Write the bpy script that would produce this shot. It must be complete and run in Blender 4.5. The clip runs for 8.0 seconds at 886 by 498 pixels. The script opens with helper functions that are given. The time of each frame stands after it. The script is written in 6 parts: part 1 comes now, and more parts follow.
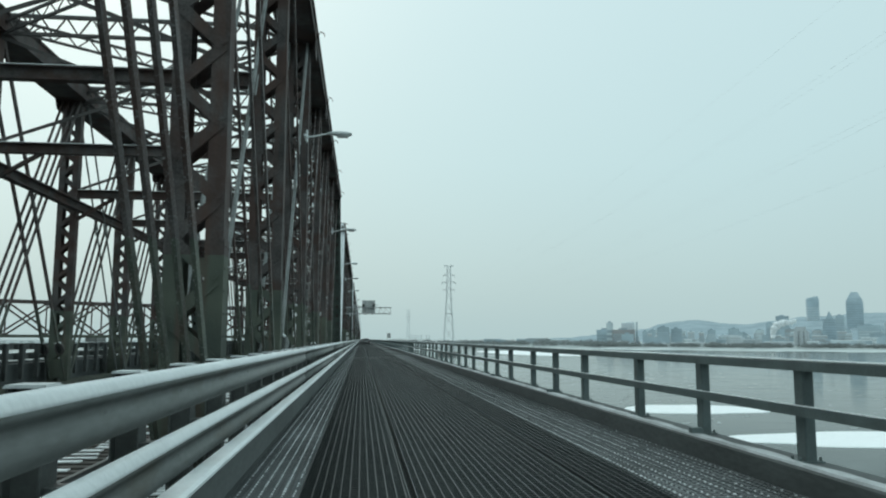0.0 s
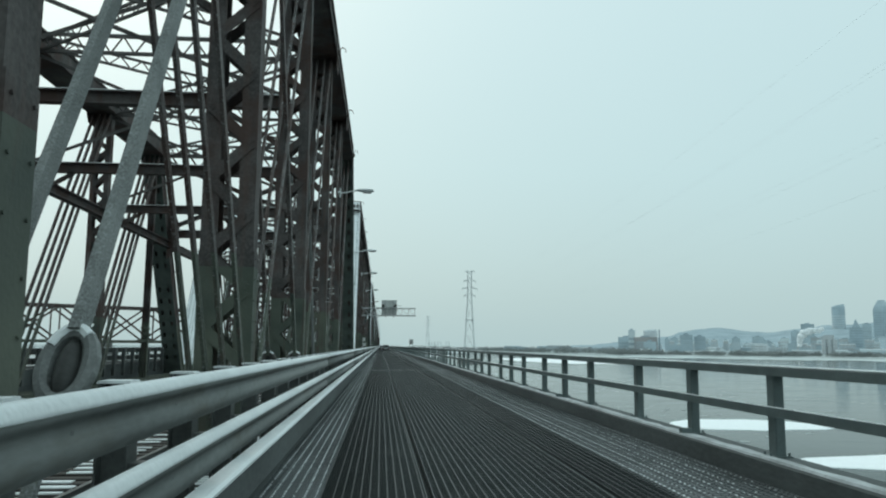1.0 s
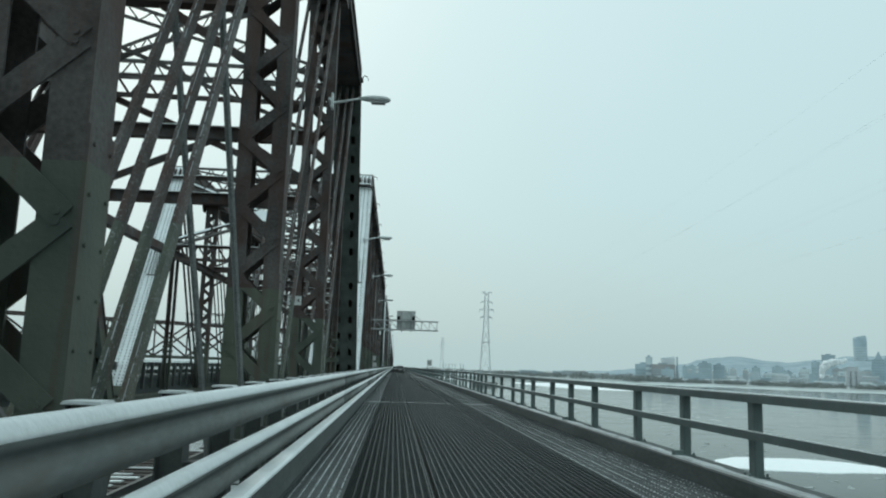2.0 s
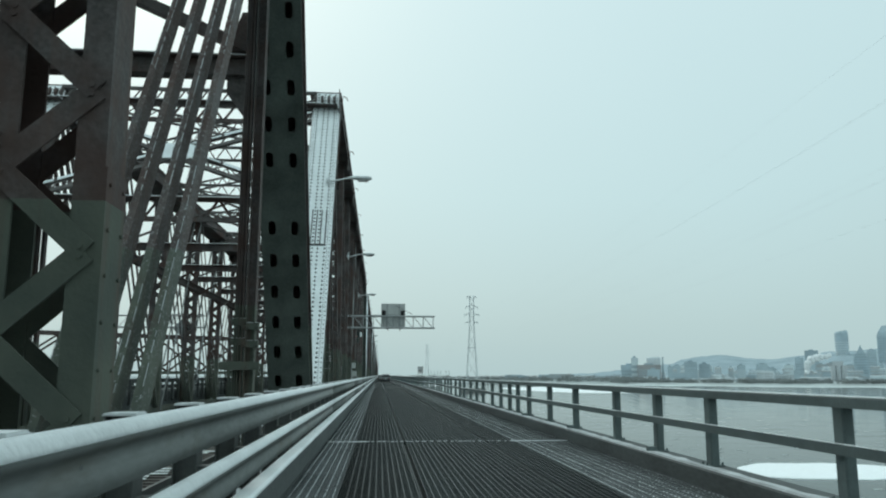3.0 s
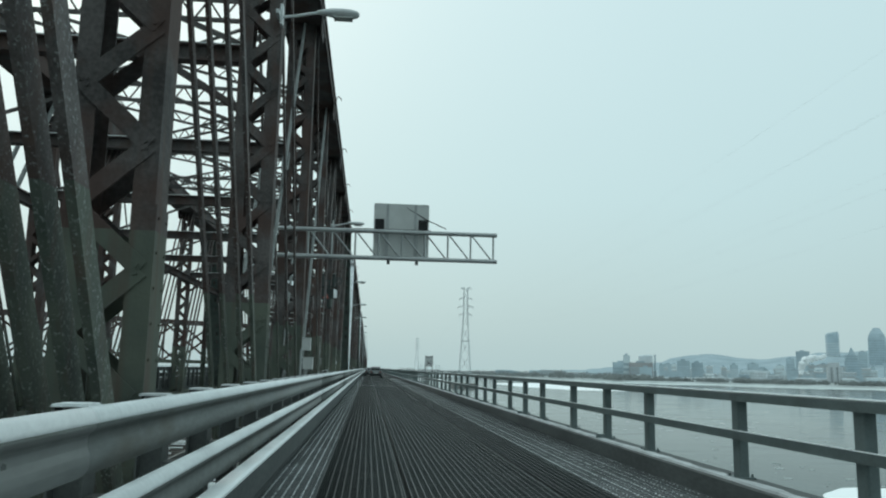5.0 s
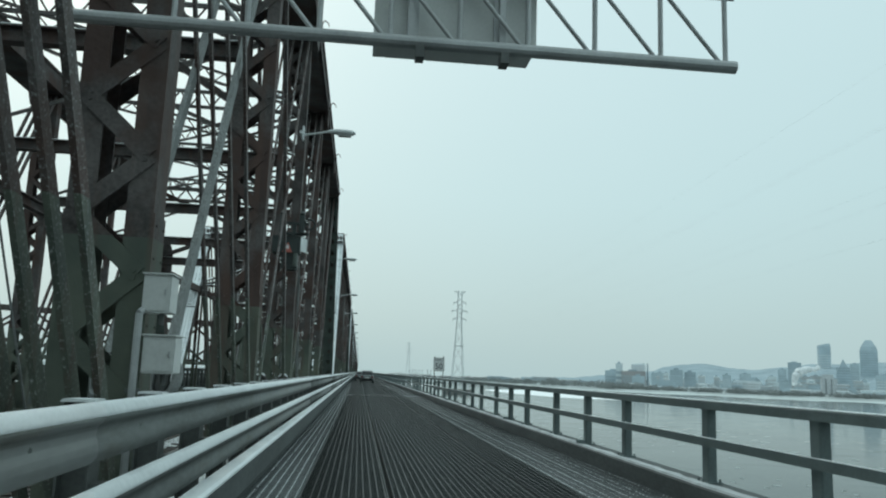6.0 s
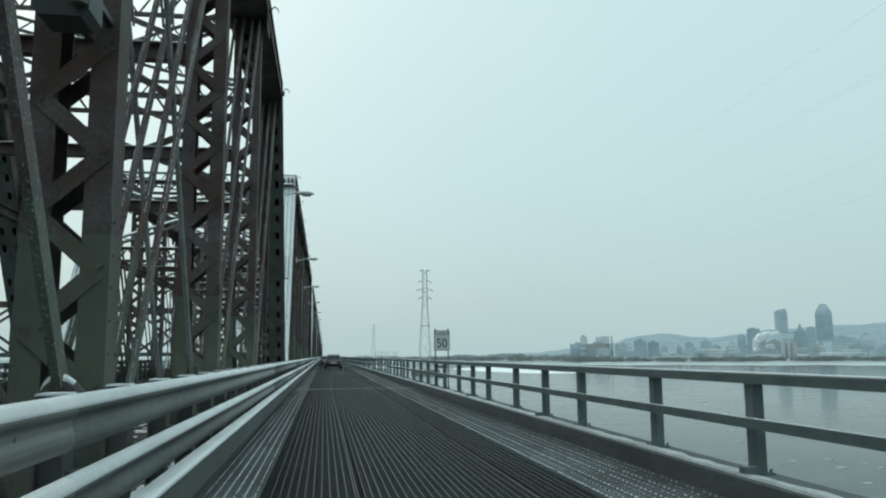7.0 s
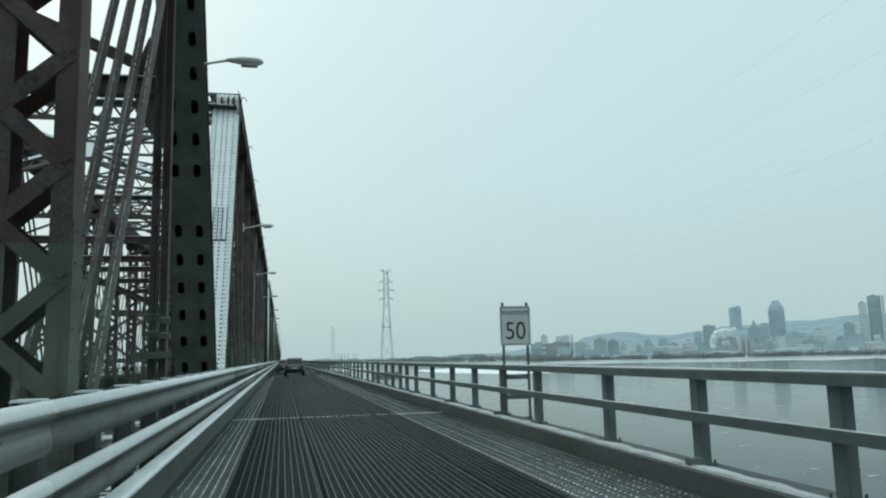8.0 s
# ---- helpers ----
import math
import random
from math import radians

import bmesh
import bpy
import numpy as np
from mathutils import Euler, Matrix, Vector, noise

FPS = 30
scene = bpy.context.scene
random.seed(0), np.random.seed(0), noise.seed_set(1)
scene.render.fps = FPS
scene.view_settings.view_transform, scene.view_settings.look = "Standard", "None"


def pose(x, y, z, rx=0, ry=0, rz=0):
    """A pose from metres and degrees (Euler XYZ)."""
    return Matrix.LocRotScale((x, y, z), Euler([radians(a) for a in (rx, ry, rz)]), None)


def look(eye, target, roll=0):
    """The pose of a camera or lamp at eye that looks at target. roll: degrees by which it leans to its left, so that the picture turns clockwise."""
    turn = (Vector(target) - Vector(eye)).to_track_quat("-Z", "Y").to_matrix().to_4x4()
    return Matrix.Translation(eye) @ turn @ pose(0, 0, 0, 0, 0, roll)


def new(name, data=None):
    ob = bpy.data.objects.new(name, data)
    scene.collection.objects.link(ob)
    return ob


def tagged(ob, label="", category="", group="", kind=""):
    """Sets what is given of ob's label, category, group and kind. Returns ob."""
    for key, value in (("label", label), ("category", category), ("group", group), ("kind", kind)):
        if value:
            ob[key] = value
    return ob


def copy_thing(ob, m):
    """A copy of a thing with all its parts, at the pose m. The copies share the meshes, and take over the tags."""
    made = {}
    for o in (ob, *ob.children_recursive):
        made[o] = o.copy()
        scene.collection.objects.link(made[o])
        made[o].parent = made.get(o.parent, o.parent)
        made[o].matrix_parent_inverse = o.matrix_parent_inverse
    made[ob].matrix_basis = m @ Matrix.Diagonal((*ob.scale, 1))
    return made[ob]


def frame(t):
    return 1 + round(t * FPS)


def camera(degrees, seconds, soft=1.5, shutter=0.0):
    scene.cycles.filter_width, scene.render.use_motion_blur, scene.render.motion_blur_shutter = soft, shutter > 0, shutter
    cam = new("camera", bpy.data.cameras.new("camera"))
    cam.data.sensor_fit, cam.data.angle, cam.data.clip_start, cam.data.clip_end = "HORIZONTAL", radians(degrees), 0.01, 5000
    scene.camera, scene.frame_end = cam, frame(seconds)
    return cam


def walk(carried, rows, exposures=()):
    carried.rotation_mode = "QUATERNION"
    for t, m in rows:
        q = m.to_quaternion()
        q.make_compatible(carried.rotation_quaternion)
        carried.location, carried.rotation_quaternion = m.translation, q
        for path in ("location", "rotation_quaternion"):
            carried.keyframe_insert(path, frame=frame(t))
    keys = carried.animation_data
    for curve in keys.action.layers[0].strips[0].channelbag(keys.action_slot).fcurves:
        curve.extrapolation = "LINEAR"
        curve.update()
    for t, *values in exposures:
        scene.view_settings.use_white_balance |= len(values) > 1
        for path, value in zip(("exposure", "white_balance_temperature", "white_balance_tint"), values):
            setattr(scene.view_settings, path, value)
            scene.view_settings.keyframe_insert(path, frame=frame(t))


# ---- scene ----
cam = camera(59.50, 8.0, soft=2.1)
PATH = [
    (0.0, pose(0.000, 0.000, 1.350, 96.635, -0.123, -5.957)),
    (0.5, pose(-0.011, 7.243, 1.350, 97.088, 0.120, -5.292)),
    (1.0, pose(-0.006, 14.504, 1.350, 97.125, -0.388, -4.559)),
    (1.2, pose(-0.012, 17.418, 1.350, 97.800, -0.590, -4.640)),
    (2.3, pose(-0.048, 33.468, 1.350, 98.900, -1.980, -3.330)),
    (2.5, pose(-0.054, 36.393, 1.350, 99.114, -1.518, -3.479)),
    (3.0, pose(-0.070, 43.725, 1.350, 99.239, -0.030, -4.650)),
    (3.5, pose(-0.081, 51.075, 1.350, 99.454, -0.639, -5.378)),
    (4.0, pose(-0.073, 58.443, 1.350, 98.686, -0.991, -5.629)),
    (4.5, pose(-0.040, 65.829, 1.350, 98.873, -1.374, -5.298)),
    (4.7, pose(-0.030, 68.790, 1.350, 98.780, -0.900, -5.340)),
    (5.8, pose(0.030, 85.115, 1.350, 99.130, -2.100, -6.080)),
    (6.0, pose(0.040, 88.093, 1.350, 99.207, -2.064, -6.134)),
    (6.5, pose(0.070, 95.550, 1.350, 98.564, -0.587, -7.673)),
    (7.0, pose(0.087, 103.025, 1.350, 97.800, 0.413, -8.664)),
    (7.5, pose(0.063, 110.518, 1.350, 97.917, 1.294, -10.339)),
    (8.0, pose(0.042, 118.029, 1.350, 97.862, 1.363, -11.617)),
]
walk(cam, PATH)

# ---- world, sun, exposure ----
world = bpy.data.worlds.new("overcast_sky")
scene.world = world
world.use_nodes = True
wn, wl = world.node_tree.nodes, world.node_tree.links
wn.clear()
w_out = wn.new("ShaderNodeOutputWorld")
w_bg = wn.new("ShaderNodeBackground")
w_sky = wn.new("ShaderNodeTexSky")
w_sky.sky_type = "NISHITA"
w_sky.sun_disc = False
w_sky.sun_elevation = radians(38)
w_sky.sun_rotation = radians(-24)
w_sky.dust_density = 6.0
w_scale = wn.new("ShaderNodeVectorMath")
w_scale.operation = "SCALE"
w_scale.inputs["Scale"].default_value = 0.11
w_cloud = wn.new("ShaderNodeValToRGB")
w_geo = wn.new("ShaderNodeTexCoord")
w_sep = wn.new("ShaderNodeSeparateXYZ")
w_noise = wn.new("ShaderNodeTexNoise")
w_noise.inputs["Scale"].default_value = 1.3
w_noise.inputs["Detail"].default_value = 3.0
w_add = wn.new("ShaderNodeMath")
w_add.operation = "MULTIPLY_ADD"
w_add.inputs[1].default_value = 0.16
w_mix = wn.new("ShaderNodeMix")
w_mix.data_type = "RGBA"
w_mix.inputs["Factor"].default_value = 0.9
cr = w_cloud.color_ramp
cr.elements[0].position, cr.elements[0].color = 0.0, (0.475, 0.625, 0.635, 1)
cr.elements[1].position, cr.elements[1].color = 1.0, (0.86, 1.13, 1.16, 1)
for pos, col in ((0.16, (0.505, 0.68, 0.69, 1)), (0.32, (0.555, 0.765, 0.785, 1)), (0.55, (0.61, 0.82, 0.845, 1)), (0.62, (0.63, 0.845, 0.87, 1)), (0.78, (0.75, 1.0, 1.03, 1))):
    e = cr.elements.new(pos)
    e.color = col
wl.new(w_geo.outputs["Generated"], w_sep.inputs[0])
wl.new(w_geo.outputs["Generated"], w_noise.inputs["Vector"])
wl.new(w_noise.outputs["Fac"], w_add.inputs[0])
wl.new(w_sep.outputs["Z"], w_add.inputs[2])
wl.new(w_add.outputs[0], w_cloud.inputs["Fac"])
wl.new(w_sky.outputs[0], w_scale.inputs[0])
wl.new(w_scale.outputs[0], w_mix.inputs["A"])
wl.new(w_cloud.outputs["Color"], w_mix.inputs["B"])
wl.new(w_mix.outputs["Result"], w_bg.inputs["Color"])
w_bg.inputs["Strength"].default_value = 1.0
wl.new(w_bg.outputs[0], w_out.inputs["Surface"])

sun_data = bpy.data.lights.new("sun", "SUN")
sun_data.energy = 0.5
sun_data.angle = radians(25)
sun_data.color = (0.96, 1.0, 0.97)
sun = new("sun", sun_data)
sun.matrix_world = look((-45, 100, 85), (0, 0, 0))


# ---- materials ----
def material(name, base, rough=0.7, metal=0.0, dark=0.6, light=1.25, scale=3.0, fine=40.0, bump=0.15, extra=None, stretch=(1, 1, 1), spec=0.5):
    """Two scales of variation over a base colour, roughness variation and a fine bump."""
    m = bpy.data.materials.new(name)
    m.use_nodes = True
    nt = m.node_tree
    n, l = nt.nodes, nt.links
    b = n["Principled BSDF"]
    geo = n.new("ShaderNodeNewGeometry")
    mp = n.new("ShaderNodeMapping")
    mp.inputs["Scale"].default_value = stretch
    l.new(geo.outputs["Position"], mp.inputs["Vector"])
    n1 = n.new("ShaderNodeTexNoise")
    n1.inputs["Scale"].default_value = scale
    n1.inputs["Detail"].default_value = 6.0
    n2 = n.new("ShaderNodeTexNoise")
    n2.inputs["Scale"].default_value = fine
    n2.inputs["Detail"].default_value = 4.0
    l.new(mp.outputs[0], n1.inputs["Vector"])
    l.new(mp.outputs[0], n2.inputs["Vector"])
    mixn = n.new("ShaderNodeMath")
    mixn.operation = "MULTIPLY_ADD"
    mixn.inputs[1].default_value = 0.35
    l.new(n2.outputs["Fac"], mixn.inputs[0])
    sub = n.new("ShaderNodeMath")
    sub.operation = "MULTIPLY"
    sub.inputs[1].default_value = 0.65
    l.new(n1.outputs["Fac"], sub.inputs[0])
    l.new(sub.outputs[0], mixn.inputs[2])
    ramp = n.new("ShaderNodeValToRGB")
    ramp.color_ramp.elements[0].position = 0.33
    ramp.color_ramp.elements[1].position = 0.67
    ramp.color_ramp.elements[0].color = (*[c * dark for c in base], 1)
    ramp.color_ramp.elements[1].color = (*[min(1, c * light) for c in base], 1)
    l.new(mixn.outputs[0], ramp.inputs["Fac"])
    col = ramp.outputs["Color"]
    if extra:
        col = extra(n, l, geo, n1, n2, col)
    l.new(col, b.inputs["Base Color"])
    rr = n.new("ShaderNodeMapRange")
    rr.inputs["To Min"].default_value = max(0.03, rough - 0.12)
    rr.inputs["To Max"].default_value = min(1, rough + 0.12)
    l.new(n1.outputs["Fac"], rr.inputs["Value"])
    l.new(rr.outputs[0], b.inputs["Roughness"])
    b.inputs["Metallic"].default_value = metal
    b.inputs["Specular IOR Level"].default_value = spec
    if bump:
        bp = n.new("ShaderNodeBump")
        bp.inputs["Strength"].default_value = bump
        bp.inputs["Distance"].default_value = 0.02
        l.new(n2.outputs["Fac"], bp.inputs["Height"])
        l.new(bp.outputs[0], b.inputs["Normal"])
    return m


def steel_coats(n, l, geo, n1, n2, col):
    """Green repaint up to 2.5 m, old red-brown paint above, rust streaks that run down."""
    sep = n.new("ShaderNodeSeparateXYZ")
    l.new(geo.outputs["Position"], sep.inputs[0])
    step = n.new("ShaderNodeMath")
    step.operation = "GREATER_THAN"
    step.inputs[1].default_value = 2.48
    l.new(sep.outputs["Z"], step.inputs[0])
    # broad blotches where the old paint has gone to dark red rust
    bn = n.new("ShaderNodeTexNoise")
    bn.inputs["Scale"].default_value = 0.9
    bn.inputs["Detail"].default_value = 4.0
    bn.inputs["Roughness"].default_value = 0.6
    l.new(geo.outputs["Position"], bn.inputs["Vector"])
    br = n.new("ShaderNodeValToRGB")
    br.color_ramp.elements[0].position, br.color_ramp.elements[0].color = 0.46, (0, 0, 0, 1)
    br.color_ramp.elements[1].position, br.color_ramp.elements[1].color = 0.60, (0.85, 0.85, 0.85, 1)
    l.new(bn.outputs["Fac"], br.inputs["Fac"])
    blotch = n.new("ShaderNodeMix")
    blotch.data_type = "RGBA"
    blotch.inputs["B"].default_value = (0.086, 0.053, 0.046, 1)
    l.new(br.outputs["Color"], blotch.inputs["Factor"])
    l.new(col, blotch.inputs["A"])
    col = blotch.outputs["Result"]
    green = n.new("ShaderNodeValToRGB")
    green.color_ramp.elements[0].position, green.color_ramp.elements[0].color = 0.3, (0.076, 0.088, 0.076, 1)
    green.color_ramp.elements[1].position, green.color_ramp.elements[1].color = 0.75, (0.148, 0.160, 0.127, 1)
    l.new(n1.outputs["Fac"], green.inputs["Fac"])
    mx = n.new("ShaderNodeMix")
    mx.data_type = "RGBA"
    l.new(step.outputs[0], mx.inputs["Factor"])
    l.new(green.outputs["Color"], mx.inputs["A"])
    l.new(col, mx.inputs["B"])
    st = n.new("ShaderNodeMapping")
    st.inputs["Scale"].default_value = (5, 5, 0.35)
    l.new(geo.outputs["Position"], st.inputs["Vector"])
    sn = n.new("ShaderNodeTexNoise")
    sn.inputs["Scale"].default_value = 1.0
    sn.inputs["Detail"].default_value = 5.0
    l.new(st.outputs[0], sn.inputs["Vector"])
    sr = n.new("ShaderNodeValToRGB")
    sr.color_ramp.elements[0].position, sr.color_ramp.elements[0].color = 0.52, (0, 0, 0, 1)
    sr.color_ramp.elements[1].position, sr.color_ramp.elements[1].color = 0.70, (0.6, 0.6, 0.6, 1)
    l.new(sn.outputs["Fac"], sr.inputs["Fac"])
    rust = n.new("ShaderNodeMix")
    rust.data_type = "RGBA"
    rust.inputs["B"].default_value = (0.118, 0.074, 0.061, 1)
    l.new(sr.outputs["Color"], rust.inputs["Factor"])
    l.new(mx.outputs["Result"], rust.inputs["A"])
    return rust.outputs["Result"]


STEEL = material("aged_bridge_steel", (0.106, 0.094, 0.091), 0.75, 0.0, 0.42, 1.5, 1.2, 25, 0.25, steel_coats, spec=0.2)
GREENSTEEL = material("dark_green_steel", (0.094, 0.110, 0.099), 0.6, 0.0, 0.65, 1.3, 1.6, 25, 0.15, spec=0.3)


def frost_flecks(n, l, geo, n1, n2, col):
    """Broken flecks of frozen snow that cling to the bars."""
    fn = n.new("ShaderNodeTexNoise")
    fn.inputs["Scale"].default_value = 34.0
    fn.inputs["Detail"].default_value = 6.0
    fn.inputs["Roughness"].default_value = 0.7
    l.new(geo.outputs["Position"], fn.inputs["Vector"])
    fr = n.new("ShaderNodeValToRGB")
    fr.color_ramp.elements[0].position, fr.color_ramp.elements[0].color = 0.56, (0, 0, 0, 1)
    fr.color_ramp.elements[1].position, fr.color_ramp.elements[1].color = 0.68, (0.7, 0.7, 0.7, 1)
    l.new(fn.outputs["Fac"], fr.inputs["Fac"])
    mx = n.new("ShaderNodeMix")
    mx.data_type = "RGBA"
    mx.inputs["B"].default_value = (0.48, 0.50, 0.50, 1)
    l.new(fr.outputs["Color"], mx.inputs["Factor"])
    l.new(col, mx.inputs["A"])
    return mx.outputs["Result"]


def frost_crust(n, l, geo, n1, n2, col):
    """A thicker, speckled crust of frozen snow on the struts that lean into the wind."""
    fn = n.new("ShaderNodeTexNoise")
    fn.inputs["Scale"].default_value = 55.0
    fn.inputs["Detail"].default_value = 7.0
    fn.inputs["Roughness"].default_value = 0.75
    l.new(geo.outputs["Position"], fn.inputs["Vector"])
    fr = n.new("ShaderNodeValToRGB")
    fr.color_ramp.elements[0].position, fr.color_ramp.elements[0].color = 0.46, (0, 0, 0, 1)
    fr.color_ramp.elements[1].position, fr.color_ramp.elements[1].color = 0.66, (0.6, 0.6, 0.6, 1)
    l.new(fn.outputs["Fac"], fr.inputs["Fac"])
    mx = n.new("ShaderNodeMix")
    mx.data_type = "RGBA"
    mx.inputs["B"].default_value = (0.52, 0.55, 0.55, 1)
    l.new(fr.outputs["Color"], mx.inputs["Factor"])
    l.new(col, mx.inputs["A"])
    return mx.outputs["Result"]


def bar_coats(n, l, geo, n1, n2, col):
    return frost_flecks(n, l, geo, n1, n2, steel_coats(n, l, geo, n1, n2, col))


EYEBAR = material("eyebar_steel", (0.118, 0.104, 0.100), 0.7, 0.0, 0.55, 1.5, 2.5, 40, 0.2, bar_coats, spec=0.2)
ROD = material("greyed_counter_rod", (0.185, 0.190, 0.185), 0.7, 0.0, 0.6, 1.4, 3.0, 40, 0.2, frost_crust, spec=0.2)
BOOT = material("frosted_grey_boot", (0.15, 0.158, 0.154), 0.55, 0.0, 0.6, 1.4, 5.0, 40, 0.15)
SIGNALBLACK = material("green_black_signal_enamel", (0.030, 0.038, 0.036), 0.55, 0.0, 0.7, 1.4, 3, 30, 0.08)
LATTICE = material("lattice_steel", (0.118, 0.108, 0.104), 0.7, 0.0, 0.6, 1.4, 1.5, 30, 0.15, spec=0.2)
RIVET = material("rivet_steel", (0.035, 0.036, 0.034), 0.6, 0.0, 0.6, 1.4, 9, 40, 0.0)
SNOW = material("packed_snow", (0.87, 0.895, 0.90), 0.85, 0.0, 0.9, 1.05, 1.7, 18, 0.35)
FROST = material("thin_grey_frost", (0.50, 0.52, 0.525), 0.85, 0.0, 0.6, 1.3, 2.2, 22, 0.2)
SLUSH = material("grey_frozen_slush", (0.72, 0.745, 0.75), 0.85, 0.0, 0.6, 1.2, 1.1, 14, 0.2)


def rail_grime(n, l, geo, n1, n2, col):
    """Brown salt stains and scuffs in long blotches along the beam."""
    mp = n.new("ShaderNodeMapping")
    mp.inputs["Scale"].default_value = (3.0, 0.7, 3.0)
    l.new(geo.outputs["Position"], mp.inputs["Vector"])
    gn = n.new("ShaderNodeTexNoise")
    gn.inputs["Scale"].default_value = 1.3
    gn.inputs["Detail"].default_value = 7.0
    gn.inputs["Roughness"].default_value = 0.65
    l.new(mp.outputs[0], gn.inputs["Vector"])
    gr = n.new("ShaderNodeValToRGB")
    gr.color_ramp.elements[0].position, gr.color_ramp.elements[0].color = 0.52, (0, 0, 0, 1)
    gr.color_ramp.elements[1].position, gr.color_ramp.elements[1].color = 0.70, (0.75, 0.75, 0.75, 1)
    l.new(gn.outputs["Fac"], gr.inputs["Fac"])
    mx = n.new("ShaderNodeMix")
    mx.data_type = "RGBA"
    mx.inputs["B"].default_value = (0.135, 0.125, 0.105, 1)
    l.new(gr.outputs["Color"], mx.inputs["Factor"])
    l.new(col, mx.inputs["A"])
    return mx.outputs["Result"]


GALV = material("galvanised_steel", (0.205, 0.216, 0.210), 0.5, 0.2, 0.72, 1.18, 2.2, 30, 0.06, rail_grime, stretch=(1, 0.25, 1))
POSTSTEEL = material("weathered_post_steel", (0.105, 0.112, 0.108), 0.6, 0.1, 0.7, 1.3, 4, 40, 0.1)
RAILPAINT = material("grey_rail_paint", (0.120, 0.152, 0.150), 0.55, 0.0, 0.75, 1.25, 3, 35, 0.08)
CURB = material("salt_stained_curb_steel", (0.088, 0.098, 0.096), 0.75, 0.0, 0.6, 1.35, 1.4, 22, 0.2, stretch=(1, 0.3, 1))


def tyre_grime(n, l, geo, n1, n2, col):
    """Oily dark bands between the wheel paths, ragged along the lane."""
    sep = n.new("ShaderNodeSeparateXYZ")
    l.new(geo.outputs["Position"], sep.inputs[0])
    wob = n.new("ShaderNodeMath")
    wob.operation = "MULTIPLY_ADD"
    wob.inputs[1].default_value = 0.5
    l.new(n1.outputs["Fac"], wob.inputs[0])
    l.new(sep.outputs["X"], wob.inputs[2])
    scl = n.new("ShaderNodeMapRange")
    scl.inputs["From Min"].default_value = -1.25
    scl.inputs["From Max"].default_value = 4.75
    l.new(wob.outputs[0], scl.inputs["Value"])
    ramp = n.new("ShaderNodeValToRGB")
    cr = ramp.color_ramp
    cr.elements[0].position, cr.elements[0].color = 0.10, (1, 1, 1, 1)
    cr.elements[1].position, cr.elements[1].color = 0.78, (1, 1, 1, 1)
    for p, v in ((0.155, 0.55), (0.22, 0.62), (0.30, 1.0), (0.50, 1.05), (0.60, 0.8), (0.72, 0.6)):
        e = cr.elements.new(p)
        e.color = (v, v, v, 1)
    l.new(scl.outputs[0], ramp.inputs["Fac"])
    mx = n.new("ShaderNodeMix")
    mx.data_type = "RGBA"
    mx.blend_type = "MULTIPLY"
    mx.inputs["Factor"].default_value = 1.0
    l.new(col, mx.inputs["A"])
    l.new(ramp.outputs["Color"], mx.inputs["B"])
    return mx.outputs["Result"]


GRATE = material("worn_grating_steel", (0.036, 0.045, 0.0445), 0.42, 0.0, 0.65, 1.35, 0.9, 12, 0.04, tyre_grime, stretch=(1, 0.12, 1), spec=0.85)
GRATEDARK = material("dark_grating_and_void", (0.020, 0.024, 0.0235), 0.8, 0.0, 0.65, 1.35, 1.5, 20, 0.1, spec=0.1)
TIMBER = material("weathered_sleeper_timber", (0.055, 0.048, 0.042), 0.85, 0.0, 0.6, 1.5, 3, 30, 0.25, stretch=(0.3, 2, 2))
CONCRETE = material("pier_limestone", (0.26, 0.26, 0.25), 0.9, 0.0, 0.65, 1.2, 0.6, 8, 0.3)
BOXGREY = material("pale_grey_enamel", (0.58, 0.59, 0.575), 0.45, 0.0, 0.85, 1.08, 2.2, 30, 0.04)
ALU = material("dull_aluminium_tube", (0.40, 0.41, 0.41), 0.45, 0.4, 0.8, 1.15, 3, 30, 0.05)
BLACK = material("black_louvre", (0.02, 0.02, 0.021), 0.7, 0.0, 0.8, 1.3, 6, 50, 0.05)
SIGNWHITE = material("white_sign_sheet", (0.66, 0.67, 0.66), 0.5, 0.0, 0.92, 1.05, 4, 40, 0.02)
SIGNBLACK = material("black_sign_ink", (0.015, 0.015, 0.016), 0.5, 0.0, 0.9, 1.1, 5, 40, 0.0)
LAMPGREY = material("grey_lamp_housing", (0.70, 0.72, 0.72), 0.5, 0.0, 0.85, 1.15, 5, 40, 0.03)
CARPAINT = material("dark_car_paint", (0.13, 0.138, 0.14), 0.35, 0.2, 0.85, 1.2, 3, 30, 0.02)
CARGLASS = material("dark_car_glass", (0.012, 0.013, 0.015), 0.1, 0.0, 0.9, 1.1, 3, 30, 0.0)
TYRE = material("tyre_rubber", (0.018, 0.018, 0.018), 0.85, 0.0, 0.8, 1.2, 8, 60, 0.1)
REDLENS = material("red_tail_lens", (0.16, 0.02, 0.015), 0.25, 0.0, 0.9, 1.1, 9, 50, 0.0)
# distance haze over the hill is painted in as a pale blue base
HILL = material("hazed_wooded_hill", (0.33, 0.40, 0.435), 0.95, 0.0, 0.82, 1.15, 0.012, 0.08, 0.0, spec=0.0)
SHOREICE = material("rough_shore_ice", (0.50, 0.55, 0.545), 0.85, 0.0, 0.55, 1.35, 0.012, 0.11, 0.0, stretch=(0.5, 1.4, 1), spec=0.2)
# bank and tree bases are raised in tone to stand for distance haze
BANK = material("hazed_river_bank", (0.38, 0.41, 0.41), 0.95, 0.0, 0.65, 1.45, 0.02, 0.3, 0.0, spec=0.0)
